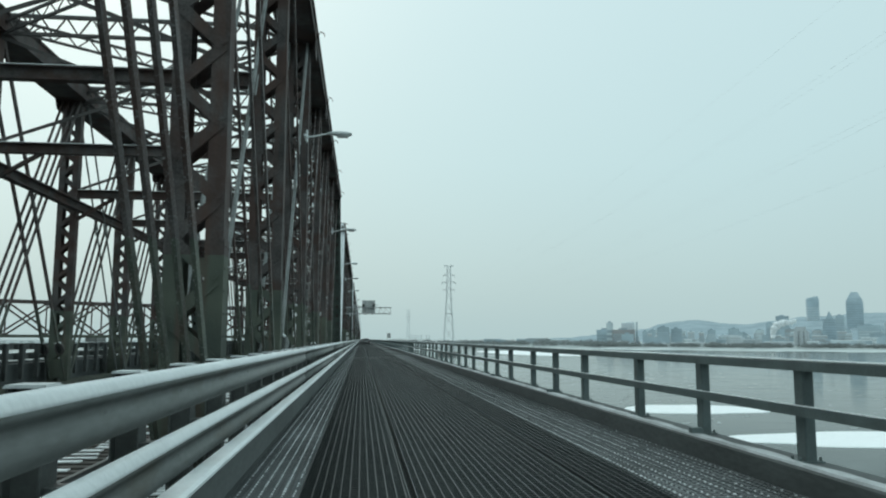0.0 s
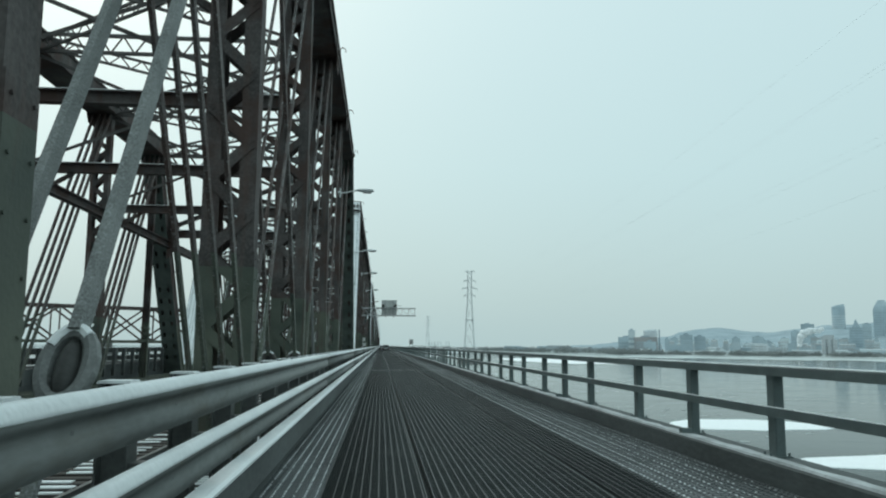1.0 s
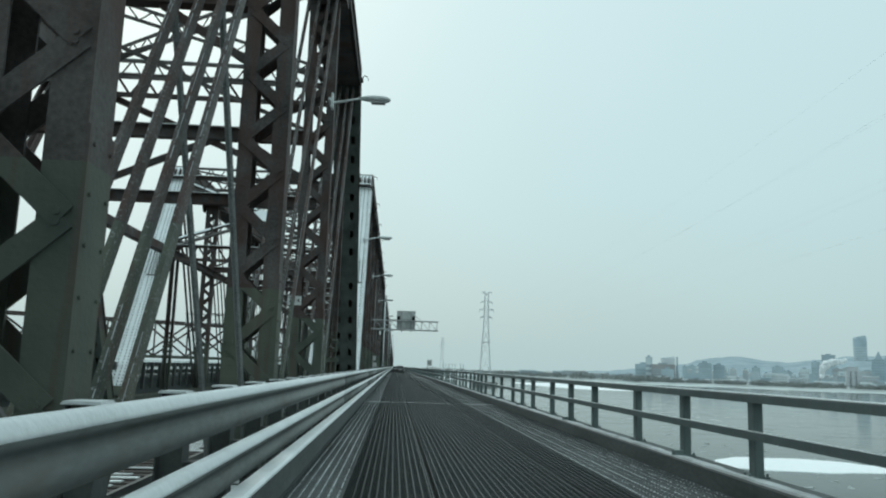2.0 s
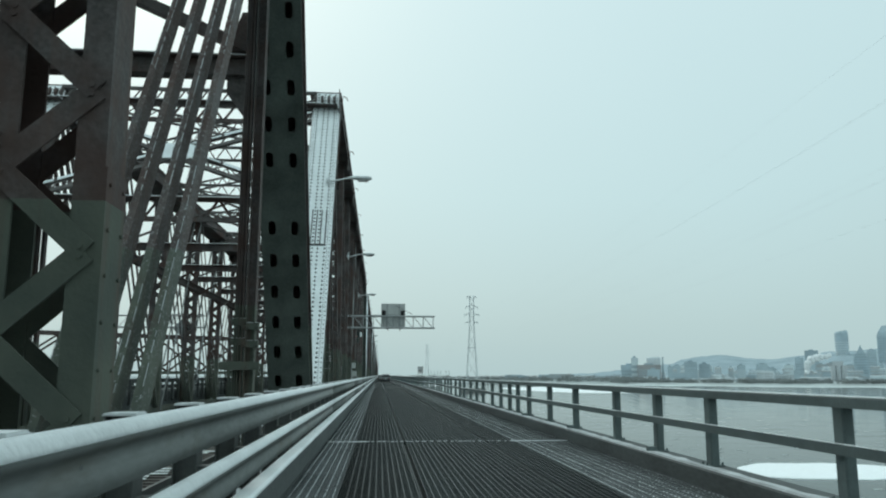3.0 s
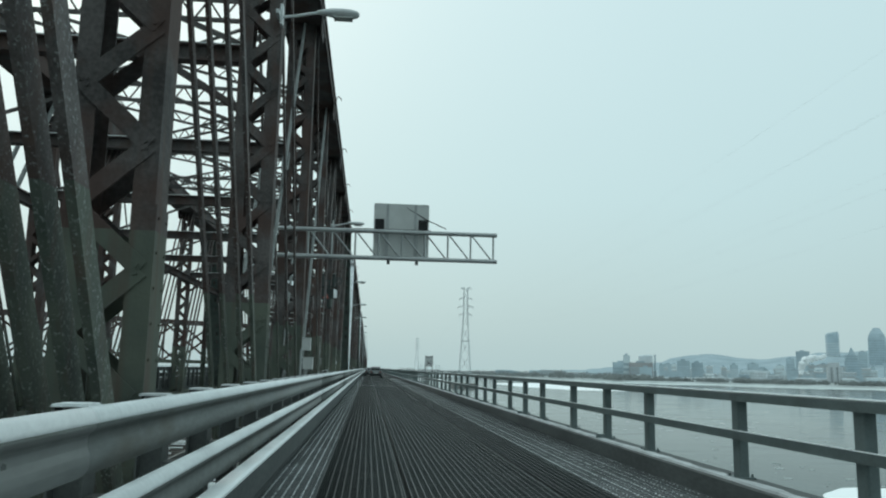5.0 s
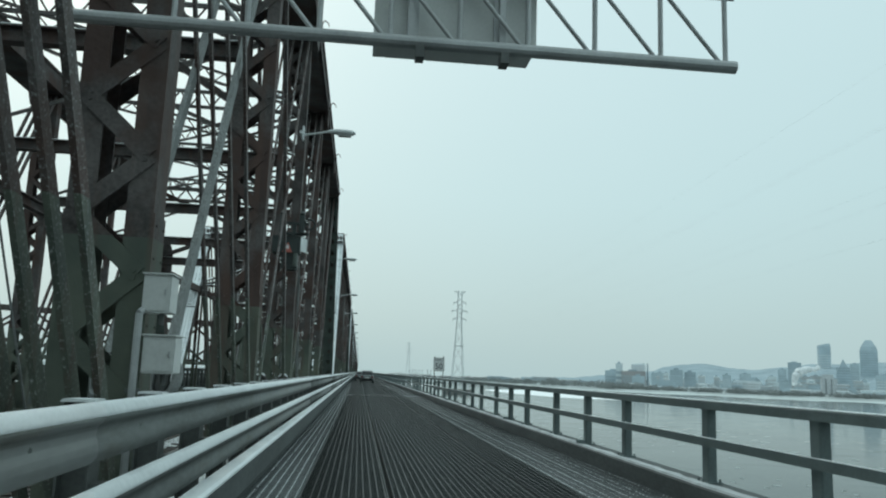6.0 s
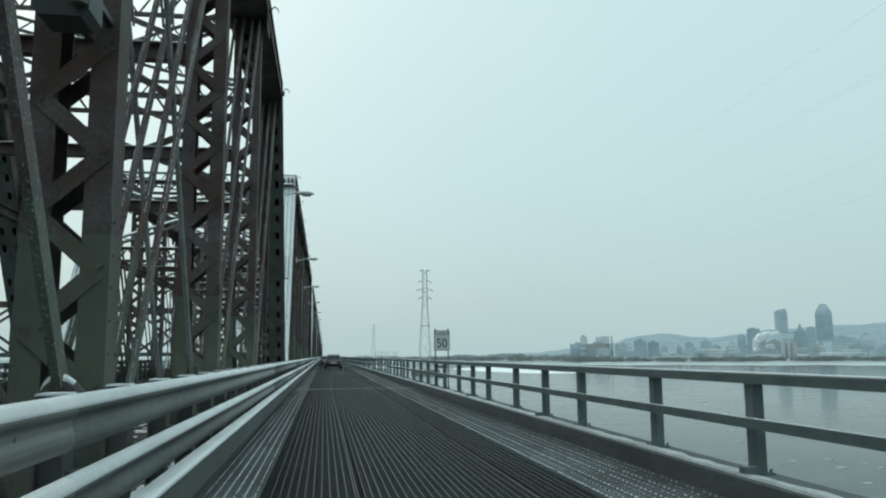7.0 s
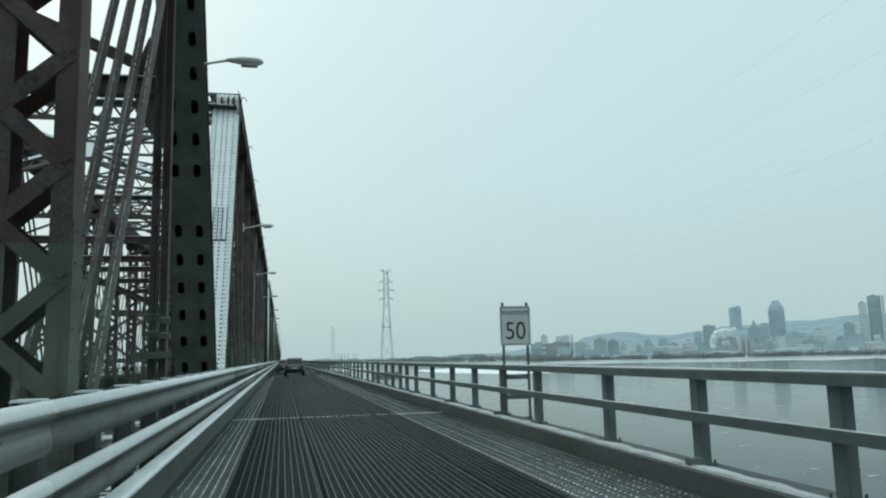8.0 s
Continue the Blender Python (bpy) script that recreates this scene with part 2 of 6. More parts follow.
TREES = material("hazed_winter_trees", (0.265, 0.28, 0.275), 0.95, 0.0, 0.75, 1.25, 0.05, 0.4, 0.0, spec=0.0)
# far city walls: colours paled towards the sky to carry the haze
TOWERBLUE = material("hazed_blue_tower_glass", (0.42, 0.50, 0.54), 0.8, 0.0, 0.85, 1.15, 0.03, 0.4, 0.0)
TOWERDARK = material("hazed_dark_tower_bands", (0.35, 0.42, 0.46), 0.8, 0.0, 0.85, 1.15, 0.03, 0.4, 0.0)
TOWERPALE = material("hazed_tower_concrete", (0.56, 0.62, 0.64), 0.9, 0.0, 0.8, 1.15, 0.02, 0.3, 0.0)
BRICKFAR = material("hazed_warehouse_brick", (0.42, 0.44, 0.45), 0.9, 0.0, 0.75, 1.25, 0.02, 0.3, 0.0)
PYLON = material("galvanised_pylon_steel", (0.40, 0.45, 0.47), 0.8, 0.0, 0.9, 1.1, 0.5, 5, 0.0)
WIRE = material("aluminium_cable", (0.60, 0.67, 0.69), 0.7, 0.0, 0.9, 1.1, 0.5, 5, 0.0)
STEAMWHITE = material("white_steam", (0.80, 0.82, 0.83), 1.0, 0.0, 0.95, 1.03, 0.1, 0.5, 0.0, spec=0.0)
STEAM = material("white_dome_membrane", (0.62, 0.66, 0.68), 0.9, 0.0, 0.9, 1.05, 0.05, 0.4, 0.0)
# mill brick, its brown muted by haze mixed into the colour
MILLBRICK = material("hazed_mill_brick", (0.36, 0.345, 0.345), 0.9, 0.0, 0.75, 1.25, 0.02, 0.3, 0.0)
ORANGE = material("faded_red_sign", (0.45, 0.12, 0.09), 0.5, 0.0, 0.85, 1.1, 5, 40, 0.0)


def water_material():
    m = bpy.data.materials.new("slack_winter_river")
    m.use_nodes = True
    n, l = m.node_tree.nodes, m.node_tree.links
    b = n["Principled BSDF"]
    geo = n.new("ShaderNodeNewGeometry")
    mp = n.new("ShaderNodeMapping")
    mp.inputs["Scale"].default_value = (1, 0.6, 1)
    l.new(geo.outputs["Position"], mp.inputs["Vector"])
    n1 = n.new("ShaderNodeTexNoise")
    n1.inputs["Scale"].default_value = 0.02
    n1.inputs["Detail"].default_value = 5.0
    l.new(mp.outputs[0], n1.inputs["Vector"])
    r = n.new("ShaderNodeValToRGB")
    r.color_ramp.elements[0].position, r.color_ramp.elements[0].color = 0.35, (0.024, 0.036, 0.036, 1)
    r.color_ramp.elements[1].position, r.color_ramp.elements[1].color = 0.7, (0.050, 0.068, 0.066, 1)
    l.new(n1.outputs["Fac"], r.inputs["Fac"])
    # drifting sheets of thin frazil ice
    fm = n.new("ShaderNodeMapping")
    fm.inputs["Rotation"].default_value = (0, 0, 0.5)
    fm.inputs["Scale"].default_value = (0.05, 0.16, 1)
    l.new(geo.outputs["Position"], fm.inputs["Vector"])
    fz = n.new("ShaderNodeTexNoise")
    fz.inputs["Scale"].default_value = 1.0
    fz.inputs["Detail"].default_value = 7.0
    fz.inputs["Roughness"].default_value = 0.65
    l.new(fm.outputs[0], fz.inputs["Vector"])
    fr = n.new("ShaderNodeMapRange")
    fr.inputs["From Min"].default_value, fr.inputs["From Max"].default_value = 0.50, 0.72
    l.new(fz.outputs["Fac"], fr.inputs["Value"])
    mx = n.new("ShaderNodeMix")
    mx.data_type = "RGBA"
    mx.inputs["B"].default_value = (0.12, 0.140, 0.137, 1)
    l.new(fr.outputs[0], mx.inputs["Factor"])
    l.new(r.outputs["Color"], mx.inputs["A"])
    l.new(mx.outputs["Result"], b.inputs["Base Color"])
    rr = n.new("ShaderNodeMapRange")
    rr.inputs["To Min"].default_value, rr.inputs["To Max"].default_value = 0.07, 0.22
    l.new(fr.outputs[0], rr.inputs["Value"])
    l.new(rr.outputs[0], b.inputs["Roughness"])
    b.inputs["IOR"].default_value = 1.125
    b.inputs["Specular IOR Level"].default_value = 0.5
    n2 = n.new("ShaderNodeTexNoise")
    n2.inputs["Scale"].default_value = 0.9
    n2.inputs["Detail"].default_value = 3.0
    l.new(mp.outputs[0], n2.inputs["Vector"])
    bp = n.new("ShaderNodeBump")
    bp.inputs["Strength"].default_value = 0.09
    bp.inputs["Distance"].default_value = 0.3
    l.new(n2.outputs["Fac"], bp.inputs["Height"])
    l.new(bp.outputs[0], b.inputs["Normal"])
    return m


def snow_cells_material():
    """Snow that lies in some cells of the grating and is missing in others."""
    m = bpy.data.materials.new("patchy_snow_in_grating")
    m.use_nodes = True
    n, l = m.node_tree.nodes, m.node_tree.links
    b = n["Principled BSDF"]
    geo = n.new("ShaderNodeNewGeometry")
    n1 = n.new("ShaderNodeTexNoise")
    n1.inputs["Scale"].default_value = 0.55
    n1.inputs["Detail"].default_value = 8.0
    n1.inputs["Roughness"].default_value = 0.62
    l.new(geo.outputs["Position"], n1.inputs["Vector"])
    r = n.new("ShaderNodeValToRGB")
    r.color_ramp.elements[0].position, r.color_ramp.elements[0].color = 0.30, (0.06, 0.064, 0.065, 1)
    r.color_ramp.elements[1].position, r.color_ramp.elements[1].color = 0.70, (0.29, 0.306, 0.311, 1)
    l.new(n1.outputs["Fac"], r.inputs["Fac"])
    l.new(r.outputs["Color"], b.inputs["Base Color"])
    b.inputs["Roughness"].default_value = 0.9
    return m


WATER = water_material()
SNOWCELL = snow_cells_material()


# ---- mesh helpers ----
def part(name, bm, mat, parent=None, label="", kind="", smooth=False):
    me = bpy.data.meshes.new(name)
    bm.normal_update()
    bm.to_mesh(me)
    bm.free()
    if smooth:
        me.polygons.foreach_set("use_smooth", [True] * len(me.polygons))
    me.materials.append(mat)
    ob = new(name, me)
    if parent:
        ob.parent = parent
    if label or kind:
        tagged(ob, label, kind=kind)
    return ob


def empty(name, x=0, y=0, z=0):
    ob = new(name)
    ob.location = (x, y, z)
    return ob


CUBE_F = ((0, 1, 3, 2), (4, 6, 7, 5), (0, 4, 5, 1), (2, 3, 7, 6), (0, 2, 6, 4), (1, 5, 7, 3))


def hexa(bm, corners):
    v = [bm.verts.new(c) for c in corners]
    for f in CUBE_F:
        bm.faces.new([v[i] for i in f])


def box(bm, x0, x1, y0, y1, z0, z1):
    hexa(bm, [(x, y, z) for x in (x0, x1) for y in (y0, y1) for z in (z0, z1)])


def beam(bm, p0, p1, w, h, side=(1, 0, 0)):
    """A bar from p0 to p1, w wide along side and h deep across it."""
    p0, p1, s = Vector(p0), Vector(p1), Vector(side)
    d = (p1 - p0).normalized()
    s = (s - d * s.dot(d)).normalized()
    u = d.cross(s)
    hexa(bm, [p + s * (a * w / 2) + u * (b * h / 2) for a in (-1, 1) for p in (p0, p1) for b in (-1, 1)])


def tube(bm, p0, p1, r, n=8, r2=None):
    p0, p1 = Vector(p0), Vector(p1)
    d = (p1 - p0).normalized()
    s = d.orthogonal().normalized()
    u = d.cross(s)
    r2 = r if r2 is None else r2
    a = [bm.verts.new(p0 + (s * math.cos(i * math.tau / n) + u * math.sin(i * math.tau / n)) * r) for i in range(n)]
    b = [bm.verts.new(p1 + (s * math.cos(i * math.tau / n) + u * math.sin(i * math.tau / n)) * r2) for i in range(n)]
    for i in range(n):
        bm.faces.new((a[i], a[(i + 1) % n], b[(i + 1) % n], b[i]))
    bm.faces.new(a[::-1])
    bm.faces.new(b)


def prism(bm, profile, y0, y1, axis="y"):
    """A closed profile of (x, z) drawn from y0 to y1."""
    put = {"y": lambda q, t: (q[0], t, q[1]), "x": lambda q, t: (t, q[0], q[1]), "z": lambda q, t: (q[0], q[1], t)}[axis]
    a = [bm.verts.new(put(q, y0)) for q in profile]
    b = [bm.verts.new(put(q, y1)) for q in profile]
    k = len(profile)
    for i in range(k):
        bm.faces.new((a[i], a[(i + 1) % k], b[(i + 1) % k], b[i]))
    bm.faces.new(a[::-1])
    bm.faces.new(b)


def i_profile(c0, half, lo, hi, web=0.014, fl=0.03):
    """An I section about c0, flanges at lo and hi."""
    return [(c0 - half, lo), (c0 + half, lo), (c0 + half, lo + fl), (c0 + web, lo + fl), (c0 + web, hi - fl), (c0 + half, hi - fl),
            (c0 + half, hi), (c0 - half, hi), (c0 - half, hi - fl), (c0 - web, hi - fl), (c0 - web, lo + fl), (c0 - half, lo + fl)]


def lattice(bm, p0, p1, depth, pitch, up=(0, 0, 1), w=0.09, lace=0.055, double=True):
    """A light lattice girder: two flange bars and zigzag lacing between them."""
    p0, p1, u = Vector(p0), Vector(p1), Vector(up)
    d = (p1 - p0)
    u = (u - d.normalized() * u.dot(d.normalized())).normalized()
    o = u * (depth / 2)
    beam(bm, p0 + o, p1 + o, w, w * 0.8, u)
    beam(bm, p0 - o, p1 - o, w, w * 0.8, u)
    n = max(2, round(d.length / pitch))
    for i in range(n):
        a, b = p0 + d * (i / n), p0 + d * ((i + 1) / n)
        sgn = 1 if i % 2 else -1
        beam(bm, a + o * sgn, b - o * sgn, 0.02, lace, d.normalized().cross(u))


# ---- the bridge trusses ----
PIER = 65.15          # the pier centre between the first two spans
SPAN = 76.9
HIP0, HIP1 = -3.9, 56.5   # where the inclined end posts meet the top chord
PANEL = 7.625
TOP, CHORD = 12.15, 0.74
NEAR, FAR = -2.28, -12.40
FOOT = -0.55
STRUT_Z = (0, 7.22, 7.27, 7.55, 7.54, 7.42, 7.31, 7.22)   # mid-height of the sway strut at each post
PTS = [HIP0 - 0.42 + PANEL * k for k in range(9)]


def girder(bm, profile, p0, d, s, u, ln):
    """A closed section of (across, out) swept along d."""
    a = [bm.verts.new(p0 + s * x + u * z) for x, z in profile]
    b = [bm.verts.new(p0 + d * ln + s * x + u * z) for x, z in profile]
    k = len(profile)
    for i in range(k):
        bm.faces.new((a[i], a[(i + 1) % k], b[(i + 1) % k], b[i]))
    bm.faces.new(a[::-1])
    bm.faces.new(b)


def end_post(side_x, foot_y, hip_y, parent):
    """An inclined box with riveted cover plate under snow above, and a plate with access holes below."""
    p0, p1 = Vector((side_x, foot_y, FOOT)), Vector((side_x, hip_y, TOP - CHORD / 2))
    d = (p1 - p0).normalized()
    u = Vector((0, -d.z, d.y)) if hip_y > foot_y else Vector((0, d.z, -d.y))   # out of the upper face
    if u.z < 0:
        u = -u
    s = Vector((1, 0, 0))
    ln = (p1 - p0).length + 0.28
    half, dep = 0.60, 0.36
    out = 1 if side_x > -5 else -1
    rising = hip_y > foot_y
    # both posts are narrower on the inner side
    xa = 0.44 if rising else 0.36
    bm = bmesh.new()
    e, f = dep - 0.04, dep + 0.024
    prof = [(-xa, f), (-xa, e), (-xa + 0.055, e), (-xa + 0.055, -e), (-xa, -e), (-xa, -dep), (-xa + 0.105, -dep), (-xa + 0.105, dep),
            (0.495, dep), (0.495, -dep), (0.60, -dep), (0.60, -e), (0.545, -e), (0.545, e), (0.60, e), (0.60, f)]
    girder(bm, [(x * out, z) for x, z in prof], p0, d, s, u, ln)
    bmesh.ops.recalc_face_normals(bm, faces=bm.faces[:])
    ob = part("end_post", bm, STEEL, parent, "inclined riveted box post")
    # lower plate, pierced by two columns of access holes
    bm = bmesh.new()
    mid = (0.60 - xa) / 2
    cols = [c * out for c in (-xa, mid - 0.318, mid - 0.162, mid + 0.162, mid + 0.318, 0.60)]
    step, hole, start = 0.75, 0.31, 0.385
    rows = int((ln - start) / step)
    off = -u * (dep + 0.012)

    def q(a, b, t):
        return p0 + d * a + s * b + off * t

    def quad(pts):
        bm.faces.new([bm.verts.new(p) for p in pts])

    for i in range(rows):
        a0, a3 = start + i * step, start + (i + 1) * step if i < rows - 1 else ln
        a1 = a0 + (step - hole) / 2
        if i == 0:
            quad([q(0, cols[0], 1), q(a0, cols[0], 1), q(a0, cols[5], 1), q(0, cols[5], 1)])
        a2 = a1 + hole
        quad([q(a0, cols[0], 1), q(a1, cols[0], 1), q(a1, cols[5], 1), q(a0, cols[5], 1)])
        quad([q(a2, cols[0], 1), q(a3, cols[0], 1), q(a3, cols[5], 1), q(a2, cols[5], 1)])
        blank = i in (0, 8)
        for c0, c1 in ((0, 5),) if blank else ((0, 1), (2, 3), (4, 5)):
            quad([q(a1, cols[c0], 1), q(a2, cols[c0], 1), q(a2, cols[c1], 1), q(a1, cols[c1], 1)])
        k = 0.05
        for c0, c1 in () if blank else ((1, 2), (3, 4)):
            for (aa, bb, sa, sb) in ((a1, cols[c0], 1, out), (a1, cols[c1], 1, -out), (a2, cols[c0], -1, out), (a2, cols[c1], -1, -out)):
                quad([q(aa, bb, 1), q(aa + sa * k * 1.3, bb, 1), q(aa + sa * k * 0.35, bb + sb * k * 0.35, 1), q(aa, bb + sb * k, 1)])
            for b0 in (cols[c0], cols[c1]):
                quad([q(a1, b0, 1), q(a2, b0, 1), q(a2, b0, 0.9), q(a1, b0, 0.9)])
    bmesh.ops.remove_doubles(bm, verts=bm.verts[:], dist=0.0005)
    part("pierced_plate", bm, GREENSTEEL, ob, "dark green plate with two columns of access holes")
    # snow on the cover plate, and rivet heads that melt through
    bm = bmesh.new()
    rng = random.Random(5)
    n = 60
    prev = None
    for i in range(n + 1):
        a = 0.5 + (ln - 0.6) * i / n
        w, w2 = ((half if out > 0 else xa), (xa if out > 0 else half))
        w += -0.012 + rng.uniform(-0.006, 0.004)
        w2 += -0.012 + rng.uniform(-0.006, 0.004)
        ring = [bm.verts.new(p0 + d * a + u * (dep + 0.024) + s * -w2), bm.verts.new(p0 + d * a + u * (dep + 0.045) + s * -(w2 - 0.03)),
                bm.verts.new(p0 + d * a + u * (dep + 0.045) + s * (w - 0.03)), bm.verts.new(p0 + d * a + u * (dep + 0.024) + s * w)]
        if prev:
            for j in range(3):
                bm.faces.new((prev[j], prev[j + 1], ring[j + 1], ring[j]))
        prev = ring
    part("snow_cover", bm, SNOW, ob, "thin crust of wind-blown snow")
    bm = bmesh.new()
    verts_lat = [(-0.385, 0.018), (-0.24, 0.035), (-0.01, 0.035), (0.165, 0.035), (0.39, 0.035), (0.538, 0.018)]
    rowsn = int((ln - 0.6) / 0.165)
    for i in range(rowsn):
        for j, (b, r) in enumerate(verts_lat):
            if not rising and abs(b) > 0.3:
                continue
            c = p0 + d * (0.57 + i * 0.165 + rng.uniform(-0.008, 0.008)) + s * (out * b + rng.uniform(-0.006, 0.006)) + u * (dep + 0.0465)
            ring = [bm.verts.new(c + (d * math.cos(t) * 1.15 + s * math.sin(t)) * r) for t in (0, 1.05, 2.09, 3.14, 4.19, 5.24)]
            top = [bm.verts.new(c + u * 0.022 + (d * math.cos(t) + s * math.sin(t)) * r * 0.55) for t in (0, 1.05, 2.09, 3.14, 4.19, 5.24)]
            for m in range(6):
                bm.faces.new((ring[m], ring[(m + 1) % 6], top[(m + 1) % 6], top[m]))
            bm.faces.new(top)
    for sg in (-1, 1):
        for v in (-1, 1):
            for i in range(int(ln / 0.12)):
                c = p0 + d * (0.2 + i * 0.12) + s * (sg * (0.547 if sg == out else xa - 0.053)) + u * (v * (dep - 0.075))
                ring = [bm.verts.new(c + (d * math.cos(t) + u * math.sin(t)) * 0.027) for t in (0, 1.26, 2.51, 3.77, 5.03)]
                tip = bm.verts.new(c + s * (sg * 0.024))
                for m in range(5):
                    bm.faces.new((ring[m], ring[(m + 1) % 5], tip))
    for b in (-0.32 * out, 0.464 * out) if rising else ():
        beam(bm, p0 + d * 0.6 + s * b + u * (dep + 0.0465), p0 + d * (ln - 0.2) + s * b + u * (dep + 0.0465), 0.009, 0.004)
    part("riveting", bm, RIVET, ob, "rows of dark rivet heads", kind="stuff")
    # the splice plate across the cover
    bm = bmesh.new()
    a = ln * 0.47
    for k in range(5 if rising else 0):
        b = out * (-0.24 + 0.155 * k)
        beam(bm, p0 + d * a + u * (dep + 0.05) + s * b, p0 + d * (a + 1.5) + u * (dep + 0.05) + s * b, 0.035, 0.012)
    beam(bm, p0 + d * (a - 0.05) + u * (dep + 0.05) - s * 0.30, p0 + d * (a - 0.05) + u * (dep + 0.05) + s * 0.42, 0.08, 0.02, d)
    part("splice_plate", bm, RIVET, ob)
    return ob


def mesh_of(name, bm, mat):
    m = bpy.data.meshes.new(name)
    bm.normal_update()
    bm.to_mesh(m)
    bm.free()
    m.materials.append(mat)
    return m


def channel_profile(sg, x, back, y, t=0.024):
    """A C section: web at x, flanges turned back towards the middle."""
    i = x - back
    pts = [(x, -y), (x, y), (i, y), (i, y - t), (x - t, y - t), (x - t, -y + t), (i, -y + t), (i, -y)]
    return [(sg * a, b) for a, b in pts]


def channel_pair(back):
    """The two built-up channels of a post, their flanges turned in by back."""
    bm = bmesh.new()
    for sg in (-1, 1):
        prism(bm, channel_profile(sg, 0.387, back, 0.192), FOOT, TOP - CHORD + 0.5, "z")
    bmesh.ops.recalc_face_normals(bm, faces=bm.faces[:])
    return mesh_of("post", bm, STEEL)


def laced_post_meshes():
    """The plates, sleeves and zigzag lacing that join the channels; base at the origin."""
    bm = bmesh.new()
    box(bm, -0.372, 0.372, -0.008, 0.008, 0, 0.75)
    for x in (-0.32, -0.20, 0.20, 0.32):
        for z in (0.08, 0.23, 0.38, 0.53, 0.68):
            tube(bm, (x, -0.022, z), (x, 0.022, z), 0.022, 6)
    stay = mesh_of("stay_plate", bm, STEEL)
    bm = bmesh.new()
    prism(bm, channel_profile(1, 0.403, 0.05, 0.1945, 0.015), 0, 3.26, "z")
    for y in (-0.13, 0.13):
        for i in range(11):
            tube(bm, (0.40, y, 0.1 + i * 0.305), (0.418, y, 0.1 + i * 0.305), 0.014, 6)
    bmesh.ops.recalc_face_normals(bm, faces=bm.faces[:])
    sleeve = mesh_of("reinforcing_sleeve", bm, STEEL)
    lace = bmesh.new()
    n = 19
    z0, z1 = FOOT + 1.05, 10.9
    for y in (-0.202, 0.202):
        for z in (FOOT + 0.3, 10.9):
            box(lace, -0.37, 0.37, y - 0.008, y + 0.008, z, z + 0.75)
        for i in range(n):
            a, b = z0 + (z1 - z0) * i / n, z0 + (z1 - z0) * (i + 1) / n
            sg = 1 if i % 2 else -1
            yo = y + math.copysign(0.006 * (i % 2), y)
            beam(lace, (0.30 * sg, yo, a), (-0.30 * sg, yo, b), 0.016, 0.165, (0, 1, 0))
    return stay, sleeve, mesh_of("lacing", lace, STEEL)


POST_MESH, OUTER_POST_MESH = channel_pair(0.245), channel_pair(0.200)
STAY_MESH, SLEEVE_MESH, LACE_MESH = laced_post_meshes()


def lace_bar_mesh(snow):
    b = bmesh.new()
    ln = (10.9 - FOOT - 1.05) / 19
    beam(b, (-0.30, 0, 0), (0.30, 0, ln), 0.016, 0.165, (0, 1, 0))
    for x, z in ((-0.27, 0.03), (0.27, ln - 0.03)):
        tube(b, (x, -0.022, z), (x, 0.022, z), 0.022, 6)
    nf = len(b.faces)
    dx, dz = 0.60, ln
    k = math.hypot(dx, dz)
    for t0, t1 in ((0.66, 0.94),) if snow else ():
        o = Vector((-dz / k, 0, dx / k)) * 0.075
        beam(b, Vector((-0.30 + dx * t0, 0, ln * t0)) + o, Vector((-0.30 + dx * t1, 0, ln * t1)) + o, 0.014, 0.007, (0, 1, 0))
    b.faces.ensure_lookup_table()
    for f in b.faces[nf:]:
        f.material_index = 1
    m = bpy.data.meshes.new("lacing_bar")
    b.normal_update()
    b.to_mesh(m)
    b.free()
    m.materials.append(STEEL)
    m.materials.append(SNOW)
    return m


BAR_MESHES = (lace_bar_mesh(False), lace_bar_mesh(True))


def eyebar(bm, a, b, w, t):
    """A flat bar with round heads at both pins."""
    beam(bm, a, b, t, w, (1, 0, 0))
    for p in (a, b):
        p = Vector(p)
        tube(bm, p - Vector((t * 0.7, 0, 0)), p + Vector((t * 0.7, 0, 0)), w * 0.85, 10)


def pod(bm, c, axis, r, h):
    """A rounded pod, h long to each side along its axis."""
    d = axis.normalized()
    p = d.orthogonal().normalized()
    q = d.cross(p)
    rows = []
    for i in range(1, 8):
        a = math.pi * i / 8
        rows.append([bm.verts.new(c - d * (h * math.cos(a)) + (p * math.cos(t) + q * math.sin(t)) * (r * math.sin(a) ** 0.8)) for t in [math.tau * j / 12 for j in range(12)]])
    for ra, rb in zip(rows, rows[1:]):
        for j in range(12):
            bm.faces.new((ra[j], ra[(j + 1) % 12], rb[(j + 1) % 12], rb[j]))
    bm.faces.new(rows[0][::-1])
    bm.faces.new(rows[-1])


def hoop(bm, pts, c, r):
    """A closed round bar through pts about the centre c."""
    rows = []
    n = len(pts)
    for i, p in enumerate(pts):
        o = (p - c).normalized()
        e = (pts[(i + 1) % n] - pts[i - 1]).normalized().cross(o).normalized()
        rows.append([bm.verts.new(p + (o * math.cos(t) + e * math.sin(t)) * r) for t in [math.tau * j / 8 for j in range(8)]])
    for i in range(n):
        a, b = rows[i], rows[(i + 1) % n]
        for j in range(8):
            bm.faces.new((a[j], a[(j + 1) % 8], b[(j + 1) % 8], b[j]))
    bmesh.ops.recalc_face_normals(bm, faces=bm.faces[:])


